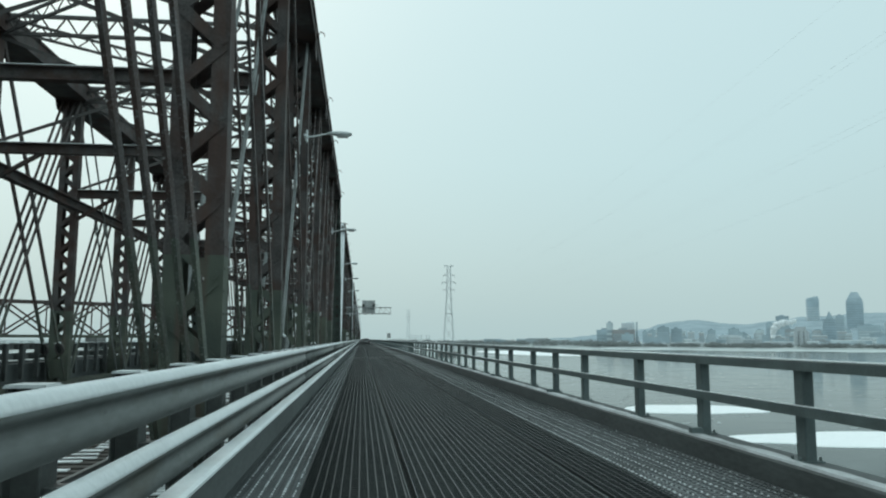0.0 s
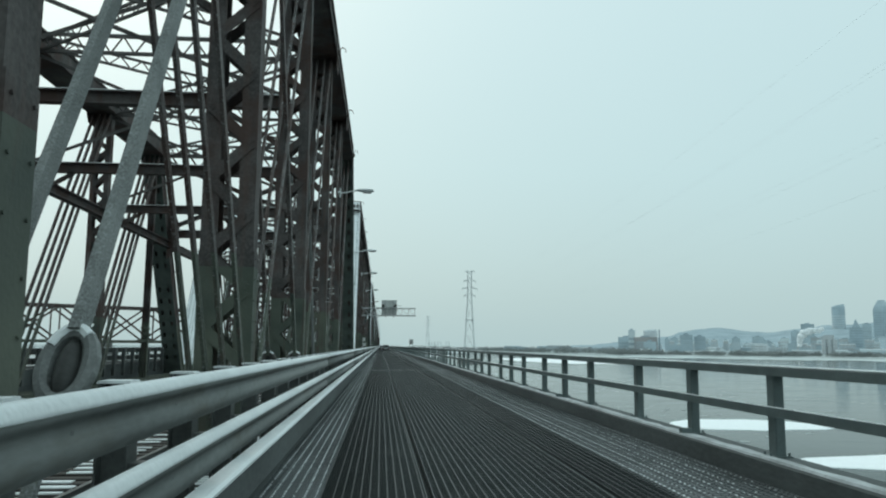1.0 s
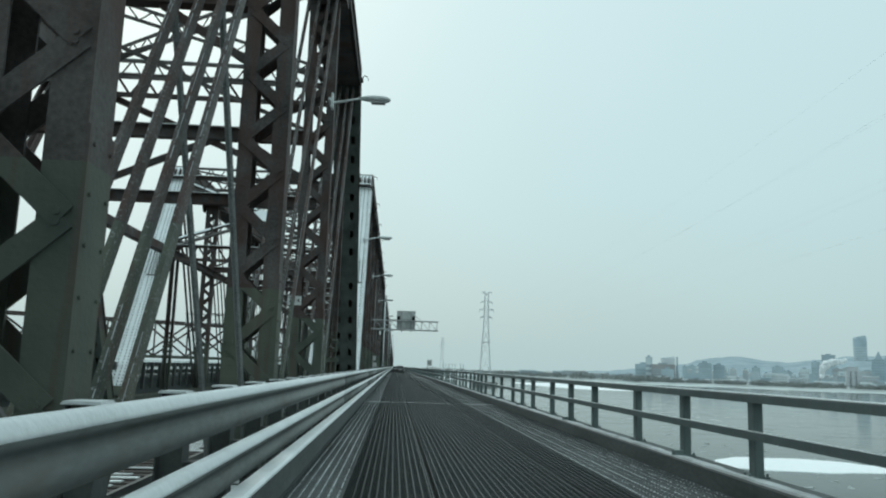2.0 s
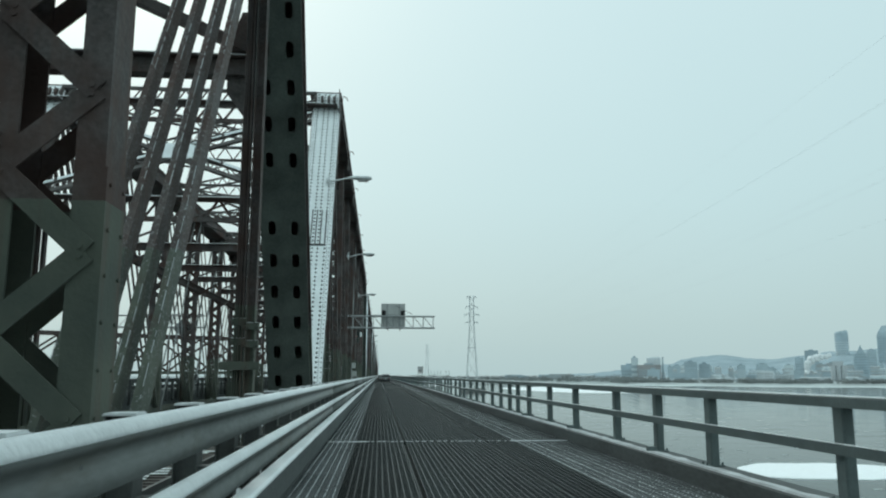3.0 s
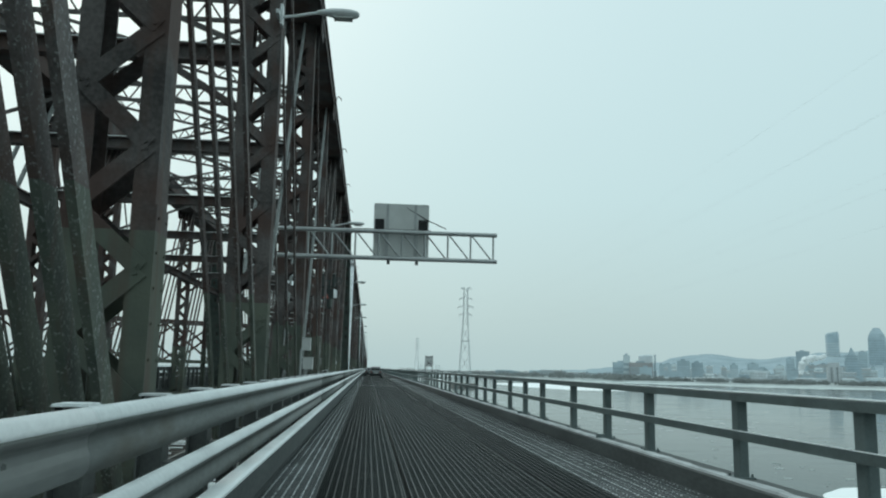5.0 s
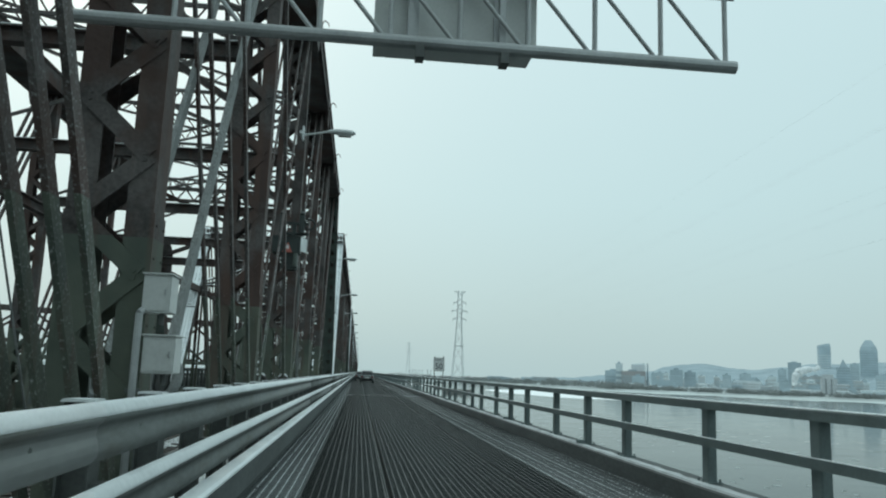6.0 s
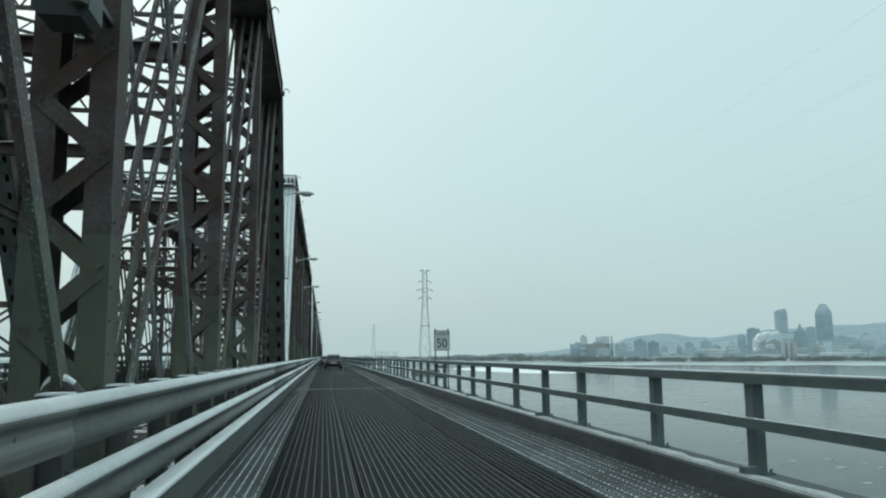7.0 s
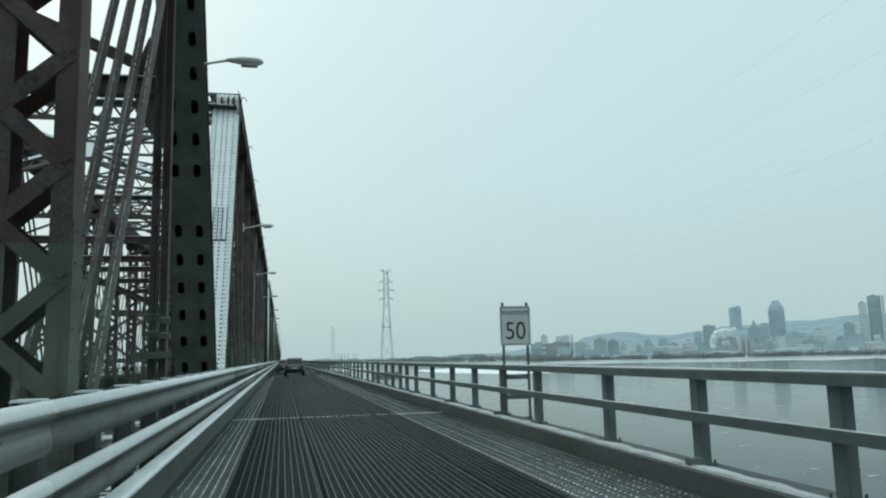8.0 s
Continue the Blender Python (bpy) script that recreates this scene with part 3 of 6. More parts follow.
def build_span(pieces):
    th = tagged(empty("truss_span"), "riveted steel railway truss, brown above, green below, dusted with snow", "bridge truss", "bridge truss spans")
    zt, zb = TOP - CHORD / 2, FOOT
    for cx in (NEAR, FAR):
        inner = -1 if cx == NEAR else 1
        # top chord
        bm = bmesh.new()
        y0, y1 = HIP0 - 0.1, HIP1 + 0.1
        for sg in (-1, 1):
            x = cx + sg * 0.53
            box(bm, x - 0.025, x + 0.025, y0, y1, TOP - CHORD, TOP - 0.03)
            for z in (TOP - CHORD, TOP - 0.10):
                xa, xb = sorted((x, x + sg * 0.075))
                box(bm, xa, xb, y0, y1, z, z + 0.03)
        box(bm, cx - 0.61, cx + 0.61, y0, y1, TOP - 0.028, TOP)
        for k in range(8):
            ya = PTS[k]
            box(bm, cx - 0.5, cx + 0.5, ya - 0.7, ya + 0.7, TOP - CHORD - 0.012, TOP - CHORD + 0.012)
        # plated soffit between the pin plates
        box(bm, cx - 0.5, cx + 0.5, y0, y1, TOP - CHORD - 0.002, TOP - CHORD + 0.008)
        part("top_chord", bm, STEEL, th, "riveted box chord")
        bm = bmesh.new()
        box(bm, cx - 0.56, cx + 0.56, y0, y1, TOP + 0.001, TOP + 0.03)
        part("chord_snow", bm, SNOW, th, "thin snow on the chord")
        # pin plates where the posts meet the chord
        for k in range(9):
            bm = bmesh.new()
            y = PTS[k]
            xo = cx - inner * 0.56
            prism(bm, [(y - 0.62, TOP - 0.10), (y - 0.62, TOP - CHORD + 0.03), (y - 0.34, TOP - CHORD - 0.42), (y + 0.34, TOP - CHORD - 0.42), (y + 0.62, TOP - CHORD + 0.03), (y + 0.62, TOP - 0.10)], *sorted((xo, xo - inner * 0.022)), "x")
            tube(bm, (xo, y, TOP - CHORD / 2), (xo - inner * 0.11, y, TOP - CHORD / 2), 0.10, 10)
            part("pin_plate", bm, STEEL, th, "riveted pin plate")
        if cx == NEAR:
            for i in range(9):
                bm = bmesh.new()
                y = HIP0 + 0.3 + i * PANEL
                tube(bm, (cx + 0.58, y, TOP - 0.06), (cx + 0.68, y, TOP + 0.10), 0.018, 5)
                tube(bm, (cx + 0.68, y, TOP + 0.10), (cx + 0.80, y, TOP + 0.02), 0.018, 5)
                tube(bm, (cx + 0.80, y, TOP + 0.02), (cx + 0.82, y, TOP - 0.10), 0.014, 5)
                part("hook", bm, STEEL, th, "small bent iron hook")
        # bottom chord
        bm = bmesh.new()
        for x in (-0.4, -0.15, 0.15, 0.4):
            box(bm, cx + x - 0.03, cx + x + 0.03, PIER - SPAN + 0.5, PIER - 0.5, zb - 0.16, zb + 0.16)
        part("bottom_chord", bm, STEEL, th, "row of flat chord bars")
        end_post(cx, PIER - SPAN + 0.5, HIP0, th)
        end_post(cx, PIER - 1.5, HIP1, th)
        # laced posts
        for k in range(1, 8):
            po = new("post", OUTER_POST_MESH if k in (1, 7) else POST_MESH)
            po.parent = th
            po.location = (cx, PTS[k], 0)
            if pieces:
                ln = (10.9 - FOOT - 1.05) / 19
                for yy in (-0.202, 0.202):
                    for i in range(19):
                        la = new("lacing_bar", BAR_MESHES[1 if (i * 7 + k * 5 + (yy > 0)) % 5 < 2 else 0])
                        la.parent = po
                        la.location = (0, yy + math.copysign(0.006 * (i % 2), yy), FOOT + 1.05 + ln * i)
                        la.rotation_euler.z = math.pi if i % 2 else 0
                    for z in (FOOT + 0.3, 10.9):
                        sp = new("stay_plate", STAY_MESH)
                        sp.parent = po
                        sp.location = (0, yy * 1.03, z)
                for turn in (0, math.pi):
                    sv = tagged(new("reinforcing_sleeve", SLEEVE_MESH), "green bolted steel sleeve")
                    sv.parent = po
                    sv.location = (0, 0, FOOT)
                    sv.rotation_euler.z = turn
            else:
                la = tagged(new("lacing", LACE_MESH), kind="stuff")
                la.parent = po
        # hip hangers with clamped repair plates
        for k in (0, 8):
            y = PTS[k]
            ox = 0.18 if cx == NEAR and k == 0 else 0.0
            sizes = ((-0.205, 0.028), (-0.10, 0.055), (0.135, 0.062)) if k == 0 else ((-0.125, 0.024), (-0.045, 0.034), (0.11, 0.075))
            levels = ((1.43, 1.68, 1.97), (1.47, 1.74, 2.05)) if k == 0 else ((1.83, 2.15), (1.79, 2.08))
            if k == 8:
                # one deep bolted cross piece below the clamps
                bm = bmesh.new()
                prism(bm, [(cx - 0.34, 1.43), (cx + 0.28, 1.43), (cx + 0.285, 1.44), (cx + 0.285, 1.55), (cx + 0.28, 1.56), (cx - 0.34, 1.56)], y - 0.21, y - 0.125)
                cp = part("cross_piece", bm, STEEL, th, "bolted green cross piece on the hip hangers")
                for xb in (cx - 0.22, cx + 0.05, cx + 0.22):
                    bm = bmesh.new()
                    tube(bm, (xb, y - 0.235, 1.495), (xb, y - 0.2, 1.495), 0.026, 6)
                    part("bolt", bm, STEEL, cp)
            for x, w in sizes:
                bm = bmesh.new()
                x += cx + ox
                prism(bm, [(b, a) for a, b in i_profile(y, 0.11, x - w, x + w, 0.014, 0.016)], zb, zt, "z")
                bmesh.ops.recalc_face_normals(bm, faces=bm.faces[:])
                hg = part("hanger_bar", bm, STEEL, th, "riveted hip hanger bar")
                if w < 0.03:
                    continue
                for z in levels[0] if x < cx + ox else levels[1]:
                    bm = bmesh.new()
                    v = w + (0.12 if x < cx + ox else 0.05)
                    lowest = k == 0 and z == levels[1][0]
                    # the plates pass between the flanges; only the lowest one is bolted on in front
                    d = 0.175 if lowest else 0.085
                    box(bm, x - v, x + w + 0.05, y - d, y + 0.085, z, z + 0.11)
                    for xb in (x - v + 0.03, x + w + 0.02):
                        tube(bm, (xb, y - d - 0.035, z + 0.055), (xb, y + 0.12, z + 0.055), 0.022, 6)
                    cl = part("clamp", bm, STEEL, hg, "bolted clamp plates")
                    bm = bmesh.new()
                    box(bm, x - v + 0.01, x + w + 0.04, y - d + 0.01, y - d + 0.06, z + 0.110, z + 0.120)
                    part("clamp_snow", bm, FROST, cl)
        # diagonals: eyebars in tension, counters in the middle panels
        for k in range(8):
            first = k < 4
            ta, tb = (PTS[k], PTS[k + 1]) if first else (PTS[k + 1], PTS[k])
            bw, bt = ((0.235, 0.068), (0.175, 0.052), (0.155, 0.048), (0.135, 0.044))[min(k, 7 - k)]
            for x in (-0.27, -0.06, 0.18, 0.42) if k == 3 else (-0.36, -0.11, 0.14, 0.35):
                bm = bmesh.new()
                top, low = Vector((cx + x, ta, zt)), Vector((cx + x, tb, zb))
                eyebar(bm, top, low, bw, bt)
                bar = part("eyebar", bm, EYEBAR, th)
                if cx == NEAR and not first:
                    # broken beads of snow along both upper edges
                    rng = random.Random(k * 31 + int(x * 100))
                    bm = bmesh.new()
                    d = (top - low).normalized()
                    u = Vector((0, -d.z, d.y))
                    ln = (top - low).length
                    for e in (-1, 1):
                        q = 0.8
                        while q < ln - 1.0:
                            st = rng.uniform(0.03, 0.22)
                            c = low + d * q + u * (bw / 2 + 0.004) + Vector((e * (bt / 2 - 0.008), 0, 0))
                            if noise.noise((q * 0.5, x * 9, k + e)) > 0.12 - 0.06 * e:
                                beam(bm, c, c + d * st, rng.uniform(0.003, 0.008), 0.006)
                            q += st + rng.uniform(0.005, 0.10)
                    part("bar_snow", bm, FROST, bar, "broken beads of snow", kind="stuff")
            if k in (2, 5):
                for x in (0.07 * inner, 0.48 * inner) if cx == FAR else (0.07, -0.48):
                    bm = bmesh.new()
                    a, b = Vector((cx + x, tb, zt)), Vector((cx + x, ta, zb))
                    tube(bm, a, b, 0.045, 6)
                    m = a.lerp(b, 0.42)
                    dd = (b - a).normalized()
                    for o in (-0.07, 0.07):
                        tube(bm, m + Vector((o, 0, 0)), m + dd * 0.6 + Vector((o, 0, 0)), 0.02, 5)
                    part("counter_rod", bm, ROD, th, "adjustable counter rod with turnbuckle")
            if k in (3, 4):
                for x in (-0.30, 0.30):
                    bm = bmesh.new()
                    a, b = Vector((cx + x, tb, zt)), Vector((cx + x, ta, zb))
                    dd = (b - a).normalized()
                    e = a + dd * ((a - b).length - (2.3 if k == 3 else 2.0))
                    beam(bm, a, e, 0.07, 0.18)
                    tube(bm, e + dd * 0.45, b, 0.05, 8)
                    cs = part("counter_strut", bm, ROD if k == 3 else EYEBAR, th, "flat counter strut ending in a clevis")
                    # a forged loop, its dark hollow filled by an added pod, snow lying on the loop
                    bm = bmesh.new()
                    pod(bm, e + dd * 0.26, dd, 0.075, 0.22)
                    bt = part("clevis_hollow_core", bm, RIVET, cs, "dark pod filling the hollow of the clevis loop", smooth=True)
                    c0 = e + dd * 0.24
                    ring = [c0 + Vector((0.14 * math.sin(q), 0, 0)) - dd * (0.25 * math.cos(q)) for q in [math.tau * j / 18 for j in range(19)]]
                    bm = bmesh.new()
                    hoop(bm, ring[:-1], c0, 0.062)
                    part("clevis_loop", bm, BOOT if k == 3 else LATTICE, cs, "forged grey clevis loop")
                    bm = bmesh.new()
                    for p, q in zip(ring[:2] + ring[15:18], ring[1:3] + ring[16:19]):
                        o = Vector((0, -0.02, 0.034))
                        tube(bm, p - (q - p) * 0.1 + o, q + (q - p) * 0.1 + o, 0.038, 7)
                    part("loop_snow", bm, SNOW, bt)
    # longitudinal mid-height strut in the far truss
    bm = bmesh.new()
    ya, yb = PIER - SPAN + 4.6, PIER - 4.6
    prism(bm, i_profile(FAR + 0.35, 0.15, 6.72, 7.12, 0.02, 0.05), ya, yb)
    part("mid_strut", bm, STEEL, th, "mid-height plate strut along the truss")
    for a, b in ((PIER - SPAN - 0.1, ya), (yb, PIER + 0.1)):
        bm = bmesh.new()
        box(bm, FAR + 0.1, FAR + 0.5, a, b, 6.72, 7.12)
        part("pier_strut", bm, STEEL, th)
    # cross frames at the posts
    for k, y in enumerate(PTS):
        x0, x1 = FAR + 0.33, NEAR - 0.33
        if 0 < k < 8:
            bm = bmesh.new()
            zm = STRUT_Z[k]
            prism(bm, i_profile(y, 0.14, zm - 0.17, zm + 0.17), x0, x1, "x")
            part("sway_strut", bm, STEEL, th, "plate sway strut")
            bm = bmesh.new()
            box(bm, x0, x1, y - 0.13, y + 0.13, zm + 0.172, zm + 0.192)
            part("strut_snow", bm, SNOW, th)
            for za, zb2 in ((zm + 0.19, 11.3), (11.3, zm + 0.19)):
                bm = bmesh.new()
                beam(bm, (x0, y + (0.06 if za < 9 else -0.06), za), (x1, y + (0.06 if za < 9 else -0.06), zb2), 0.03, 0.11, (0, 1, 0))
                part("sway_brace", bm, LATTICE, th)
            for xe, sg in ((x0, 1), (x1, -1)):
                bm = bmesh.new()
                beam(bm, (xe, y, zm - 1.1), (xe + sg * 1.5, y, zm - 0.17), 0.14, 0.12, (0, 1, 0))
                part("knee_brace", bm, STEEL, th)
        else:
            # portal: X bracing in the plane of the end posts
            fy = PIER - SPAN + 0.5 if k == 0 else PIER - 1.5

            def on(z):
                return y + (fy - y) * (zt - z) / (zt - FOOT)

            if k == 0:
                # lattice cross with snow lying on it and a white gusset in the middle
                dv = Vector((0, y - fy, zt - FOOT)).normalized()
                nv = Vector((0, -dv.z, dv.y))
                for za, zb2 in ((11.0, 7.3), (7.3, 11.0)):
                    a, b = Vector((x0, on(za), za)), Vector((x1, on(zb2), zb2))
                    bm = bmesh.new()
                    lattice(bm, a, b, 0.40, 0.42, dv, 0.14, 0.06)
                    pb = part("portal_brace", bm, LATTICE, th, "lattice portal cross brace")
                    bm = bmesh.new()
                    pv = (dv - (b - a).normalized() * dv.dot((b - a).normalized())).normalized()
                    for q in range(9):
                        aa, bb = a.lerp(b, (q + 0.04) / 9), a.lerp(b, (q + 0.93) / 9)
                        beam(bm, aa + pv * 0.2 + nv * 0.08, bb + pv * 0.2 + nv * 0.08, 0.085 + 0.03 * math.sin(q * 2.3), 0.025, pv)
                    part("brace_snow", bm, SNOW, pb, kind="stuff")
                c = Vector(((x0 + x1) / 2, on(9.15), 9.15))
                bm = bmesh.new()
                prof = [(-0.75, -0.18), (-0.45, -0.36), (0.45, -0.36), (0.75, -0.18), (0.75, 0.18), (0.45, 0.36), (-0.45, 0.36), (-0.75, 0.18)]
                girder(bm, prof, c + nv * 0.095, nv, Vector((1, 0, 0)), dv, 0.03)
                part("gusset_snow", bm, SNOW, th, "snow-covered gusset plate")
            for za, zb2 in () if k == 0 else ((11.3, 7.8), (7.8, 11.3)):
                bm = bmesh.new()
                beam(bm, (x0, on(za), za), (x1, on(zb2), zb2), 0.20, 0.24, (0, 0, 1))
                part("portal_brace", bm, STEEL, th, "portal cross brace")
            if k == 8:
                # solid lower strut with knee plates at both posts
                zs = 7.52
                ym = on(zs) - 0.1
                bm = bmesh.new()
                prism(bm, i_profile(ym, 0.17, zs - 0.21, zs + 0.21), x0, x1, "x")
                ls = part("portal_strut", bm, STEEL, th, "solid lower portal strut")
                bm = bmesh.new()
                box(bm, x0, x1, ym - 0.16, ym + 0.16, zs + 0.212, zs + 0.235)
                part("strut_snow", bm, SNOW, ls)
                for xe, sg in ((x0, 1), (x1, -1)):
                    bm = bmesh.new()
                    prism(bm, [(xe - sg * 0.05, 6.05), (xe + sg * 0.60, 6.95), (xe + sg * 0.60, 8.0), (xe + sg * 0.35, 8.7), (xe - sg * 0.05, 8.7)], ym - 0.05, ym - 0.022)
                    part("knee_plate", bm, STEEL, ls, "riveted knee plate")
            for z in (6.9, 11.2) if k == 0 else (11.2,):
                bm = bmesh.new()
                oy = on(z) + (0.28 if k == 0 else -0.1)
                lattice(bm, (x0, oy, z), (x1, oy, z), 0.7, 0.5, (0, 0, 1), 0.16, 0.09)
                box(bm, x0, x1, oy - 0.2, oy + 0.2, z + 0.36, z + 0.40)
                part("portal_strut", bm, STEEL, th, "lattice portal strut")
                bm = bmesh.new()
                box(bm, x0, x1, oy - 0.19, oy + 0.19, z + 0.402, z + 0.43)
                part("strut_snow", bm, SNOW, th)
        bm = bmesh.new()
        lattice(bm, (x0, y, 11.75), (x1, y, 11.75), 0.62, 0.42, (0, 0, 1), 0.12, 0.06)
        part("top_strut", bm, LATTICE, th, "lattice top strut")
        bm = bmesh.new()
        box(bm, x0, x1, y - 0.055, y + 0.055, 12.115, 12.135)
        part("strut_snow", bm, SNOW, th)
        if k < 8:
            for a, b in ((x0, x1), (x1, x0)):
                bm = bmesh.new()
                lattice(bm, (a, y, 11.7 + (0.1 if a == x0 else -0.1)), (b, y + PANEL, 11.7 + (0.1 if a == x0 else -0.1)), 0.40, 0.40, (0, 0, 1), 0.09, 0.05)
                part("lateral_brace", bm, LATTICE, th, "lattice lateral brace")
    return th


span = build_span(True)
copy_thing(span, pose(0, SPAN, 0))
span = build_span(False)
span.location.y = SPAN * 2
for k in (3, 4):
    copy_thing(span, pose(0, SPAN * k, 0))

def far_span():
    """The same truss with fewer bars, for the spans far down the bridge."""
    th = tagged(empty("truss_span"), "distant riveted steel truss span, dark brown", "bridge truss", "bridge truss spans")
    zt = TOP - CHORD / 2
    for cx in (NEAR, FAR):
        bm = bmesh.new()
        box(bm, cx - 0.61, cx + 0.61, HIP0, HIP1, TOP - CHORD, TOP)
        part("top_chord", bm, STEEL, th)
        for f, h in ((PIER - SPAN + 0.5, HIP0), (PIER - 1.5, HIP1)):
            bm = bmesh.new()
            beam(bm, (cx, f, FOOT), (cx, h, zt), 1.2, 0.75)
            ep = part("end_post", bm, STEEL, th)
            if f < h:
                bm = bmesh.new()
                beam(bm, (cx, f - 0.36, FOOT + 0.4), (cx, h - 0.36, zt + 0.25), 1.15, 0.12)
                part("snow_cover", bm, SNOW, ep)
        for k in range(1, 8):
            bm = bmesh.new()
            for x in (-0.28, 0.28):
                box(bm, cx + x - 0.1, cx + x + 0.1, PTS[k] - 0.2, PTS[k] + 0.2, FOOT, zt)
            part("post", bm, STEEL, th)
        for k in range(8):
            a, b = (PTS[k], PTS[k + 1]) if k < 4 else (PTS[k + 1], PTS[k])
            bm = bmesh.new()
            beam(bm, (cx, a, zt), (cx, b, FOOT), 0.6, 0.17)
            part("eyebar", bm, EYEBAR, th)
    for k in range(0, 9):
        bm = bmesh.new()
        box(bm, FAR + 0.5, NEAR - 0.5, PTS[k] - 0.1, PTS[k] + 0.1, 11.4, 12.0)
        part("top_strut", bm, LATTICE, th)
    return th


fs = far_span()
fs.location.y = SPAN * 5
for k in (-1, *range(6, 15)):
    copy_thing(fs, pose(0, SPAN * k, 0))

# stone piers
def pier(y):
    th = tagged(empty("stone_pier", -7.1, y, -14), "grey limestone pier under the truss bearings", "bridge pier", "bridge piers")
    bm = bmesh.new()
    prism(bm, [(-6.2, -0.5), (6.2, -0.5), (5.6, 12.4), (-5.6, 12.4)], -2.1, 2.1)
    part("shaft", bm, CONCRETE, th)
    bm = bmesh.new()
    box(bm, -6.0, 6.0, -2.4, 2.4, 12.4, 12.9)
    part("cap", bm, CONCRETE, th, "projecting stone cap")
    return th


p0 = pier(PIER)
for k in range(-2, 15):
    if k:
        copy_thing(p0, pose(-7.1, PIER + SPAN * k, -14))

# ---- roadway ----
ROAD = -0.10
Y0, Y1 = -40.0, 1180.0
# added closed slab, coloured dark for the shade below the open grating
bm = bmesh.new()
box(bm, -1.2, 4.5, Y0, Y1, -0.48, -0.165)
roadway = tagged(part("road", bm, GRATEDARK), "open steel grating roadway over a dark slab for the shaded void, snow along both sides", "road", kind="structure")
GRATE_END = 330.0
GROOVES = (0.50, 2.33)
bm = bmesh.new()
rng = random.Random(2)
bars = [-1.19 + 0.105 * i for i in range(7)] + [-0.44 + 0.0875 * i for i in range(53)]
for x in bars:
    if min(abs(x - g) for g in GROOVES) > 0.04:
        box(bm, x - 0.0042, x + 0.0042, Y0, GRATE_END, -0.17, ROAD + rng.uniform(-0.004, 0.002))
part("bearing_bars", bm, GRATE, roadway, "long worn bearing bars", kind="stuff")
bm = bmesh.new()
for x in GROOVES:
    for sg in (-1, 1):
        box(bm, x + sg * 0.036 - 0.004, x + sg * 0.036 + 0.004, Y0, GRATE_END, -0.17, ROAD - 0.002)
part("panel_edges", bm, GRATE, roadway, "edge bars of the grating panels beside the open seams", kind="stuff")
bm = bmesh.new()
y = -6.0
while y < GRATE_END:
    for a, b in ((-1.19, GROOVES[0] - 0.034), (GROOVES[0] + 0.034, GROOVES[1] - 0.034), (GROOVES[1] + 0.034, 4.17)):
        box(bm, a, b, y - 0.005, y + 0.005, -0.17, ROAD - 0.003)
    y += 0.1
part("cross_bars", bm, GRATE, roadway, "thin cross bars of the grating", kind="stuff")
bm = bmesh.new()
box(bm, -1.19, 4.17, GRATE_END, Y1, -0.17, ROAD - 0.003)
part("far_deck", bm, GRATE, roadway, "grating far down the bridge", kind="stuff")
# snow caught in the cells along both sides, cell by cell where the car passes
verts, faces = [], []
rng = random.Random(12)
for xs in ([-1.135 + 0.105 * i for i in range(6)], [3.01 + 0.135 * i for i in range(9)]):
    for j, x in enumerate(xs):
        y = -6.0
        while y < 190:
            keep = 0.5 + 0.5 * noise.noise((x * 2.3, y * 0.10, 4.0)) + 0.35 * noise.noise((x * 5, y * 0.6, 1.0))
            keep = max(0, min(1, keep))
            strong = (0.85, 0.75, 1.0, 0.85, 1.1, 0.75)[j] if x < 0 else (1.1, 0.95, 1.0, 0.85, 0.9, 0.75, 0.6, 0.4, 0.3)[j]
            if rng.random() < 0.55 + 0.45 * strong:
                w = (0.010 + 0.006 * keep) * rng.uniform(0.75, 1.15) * strong
                l = (0.018 + 0.014 * keep) * rng.uniform(0.7, 1.2)
                c = len(verts)
                for z, k in ((-0.122, 1.0), (-0.1005, 0.7)):
                    for a, b in ((-1, -1), (1, -1), (1, 1), (-1, 1)):
                        verts.append((x + a * w * k, y + b * l * k, z))
                faces += [(c + 4, c + 5, c + 6, c + 7)] + [(c + q, c + (q + 1) % 4, c + 4 + (q + 1) % 4, c + 4 + q) for q in range(4)]
            y += 0.13
me = bpy.data.meshes.new("trapped_snow")
me.from_pydata(verts, [], faces)
me.materials.append(SNOW)
ts = tagged(new("trapped_snow", me), "snow caught in the grating cells along both sides", kind="stuff")
ts.parent = roadway
bm = bmesh.new()
box(bm, -1.19, -0.57, Y0, Y1, -0.168, ROAD - 0.009)
box(bm, 2.95, 4.17, Y0, Y1, -0.168, ROAD - 0.009)
part("salt_crust", bm, SNOWCELL, roadway, "grey salt and slush crust by the kerbs", kind="stuff")
for jy in (61.3, 61.3 + SPAN, 61.3 + 2 * SPAN):
    bm = bmesh.new()
    box(bm, -1.19, 4.17, jy - 0.05, jy + 0.05, -0.165, ROAD - 0.001)
    part("expansion_joint", bm, GRATEDARK, roadway)
    rng = random.Random(int(jy))
    bm = bmesh.new()
    a = -1.17
    while a < 4.1:
        side = a < -0.45 or a > 2.85
        w = rng.uniform(0.10, 0.30) if side else rng.uniform(0.02, 0.10)
        k = 1.0 if side else 0.35
        box(bm, a, min(4.14, a + w), jy - rng.uniform(0.03, 0.06) * k, jy + rng.uniform(0.03, 0.06) * k, ROAD - 0.002, ROAD + 0.012)
        a += w + (rng.uniform(0.0, 0.02) if side else rng.uniform(0.02, 0.09))
    part("joint_snow", bm, SNOW, roadway, "broken line of snow in the joint", kind="stuff")

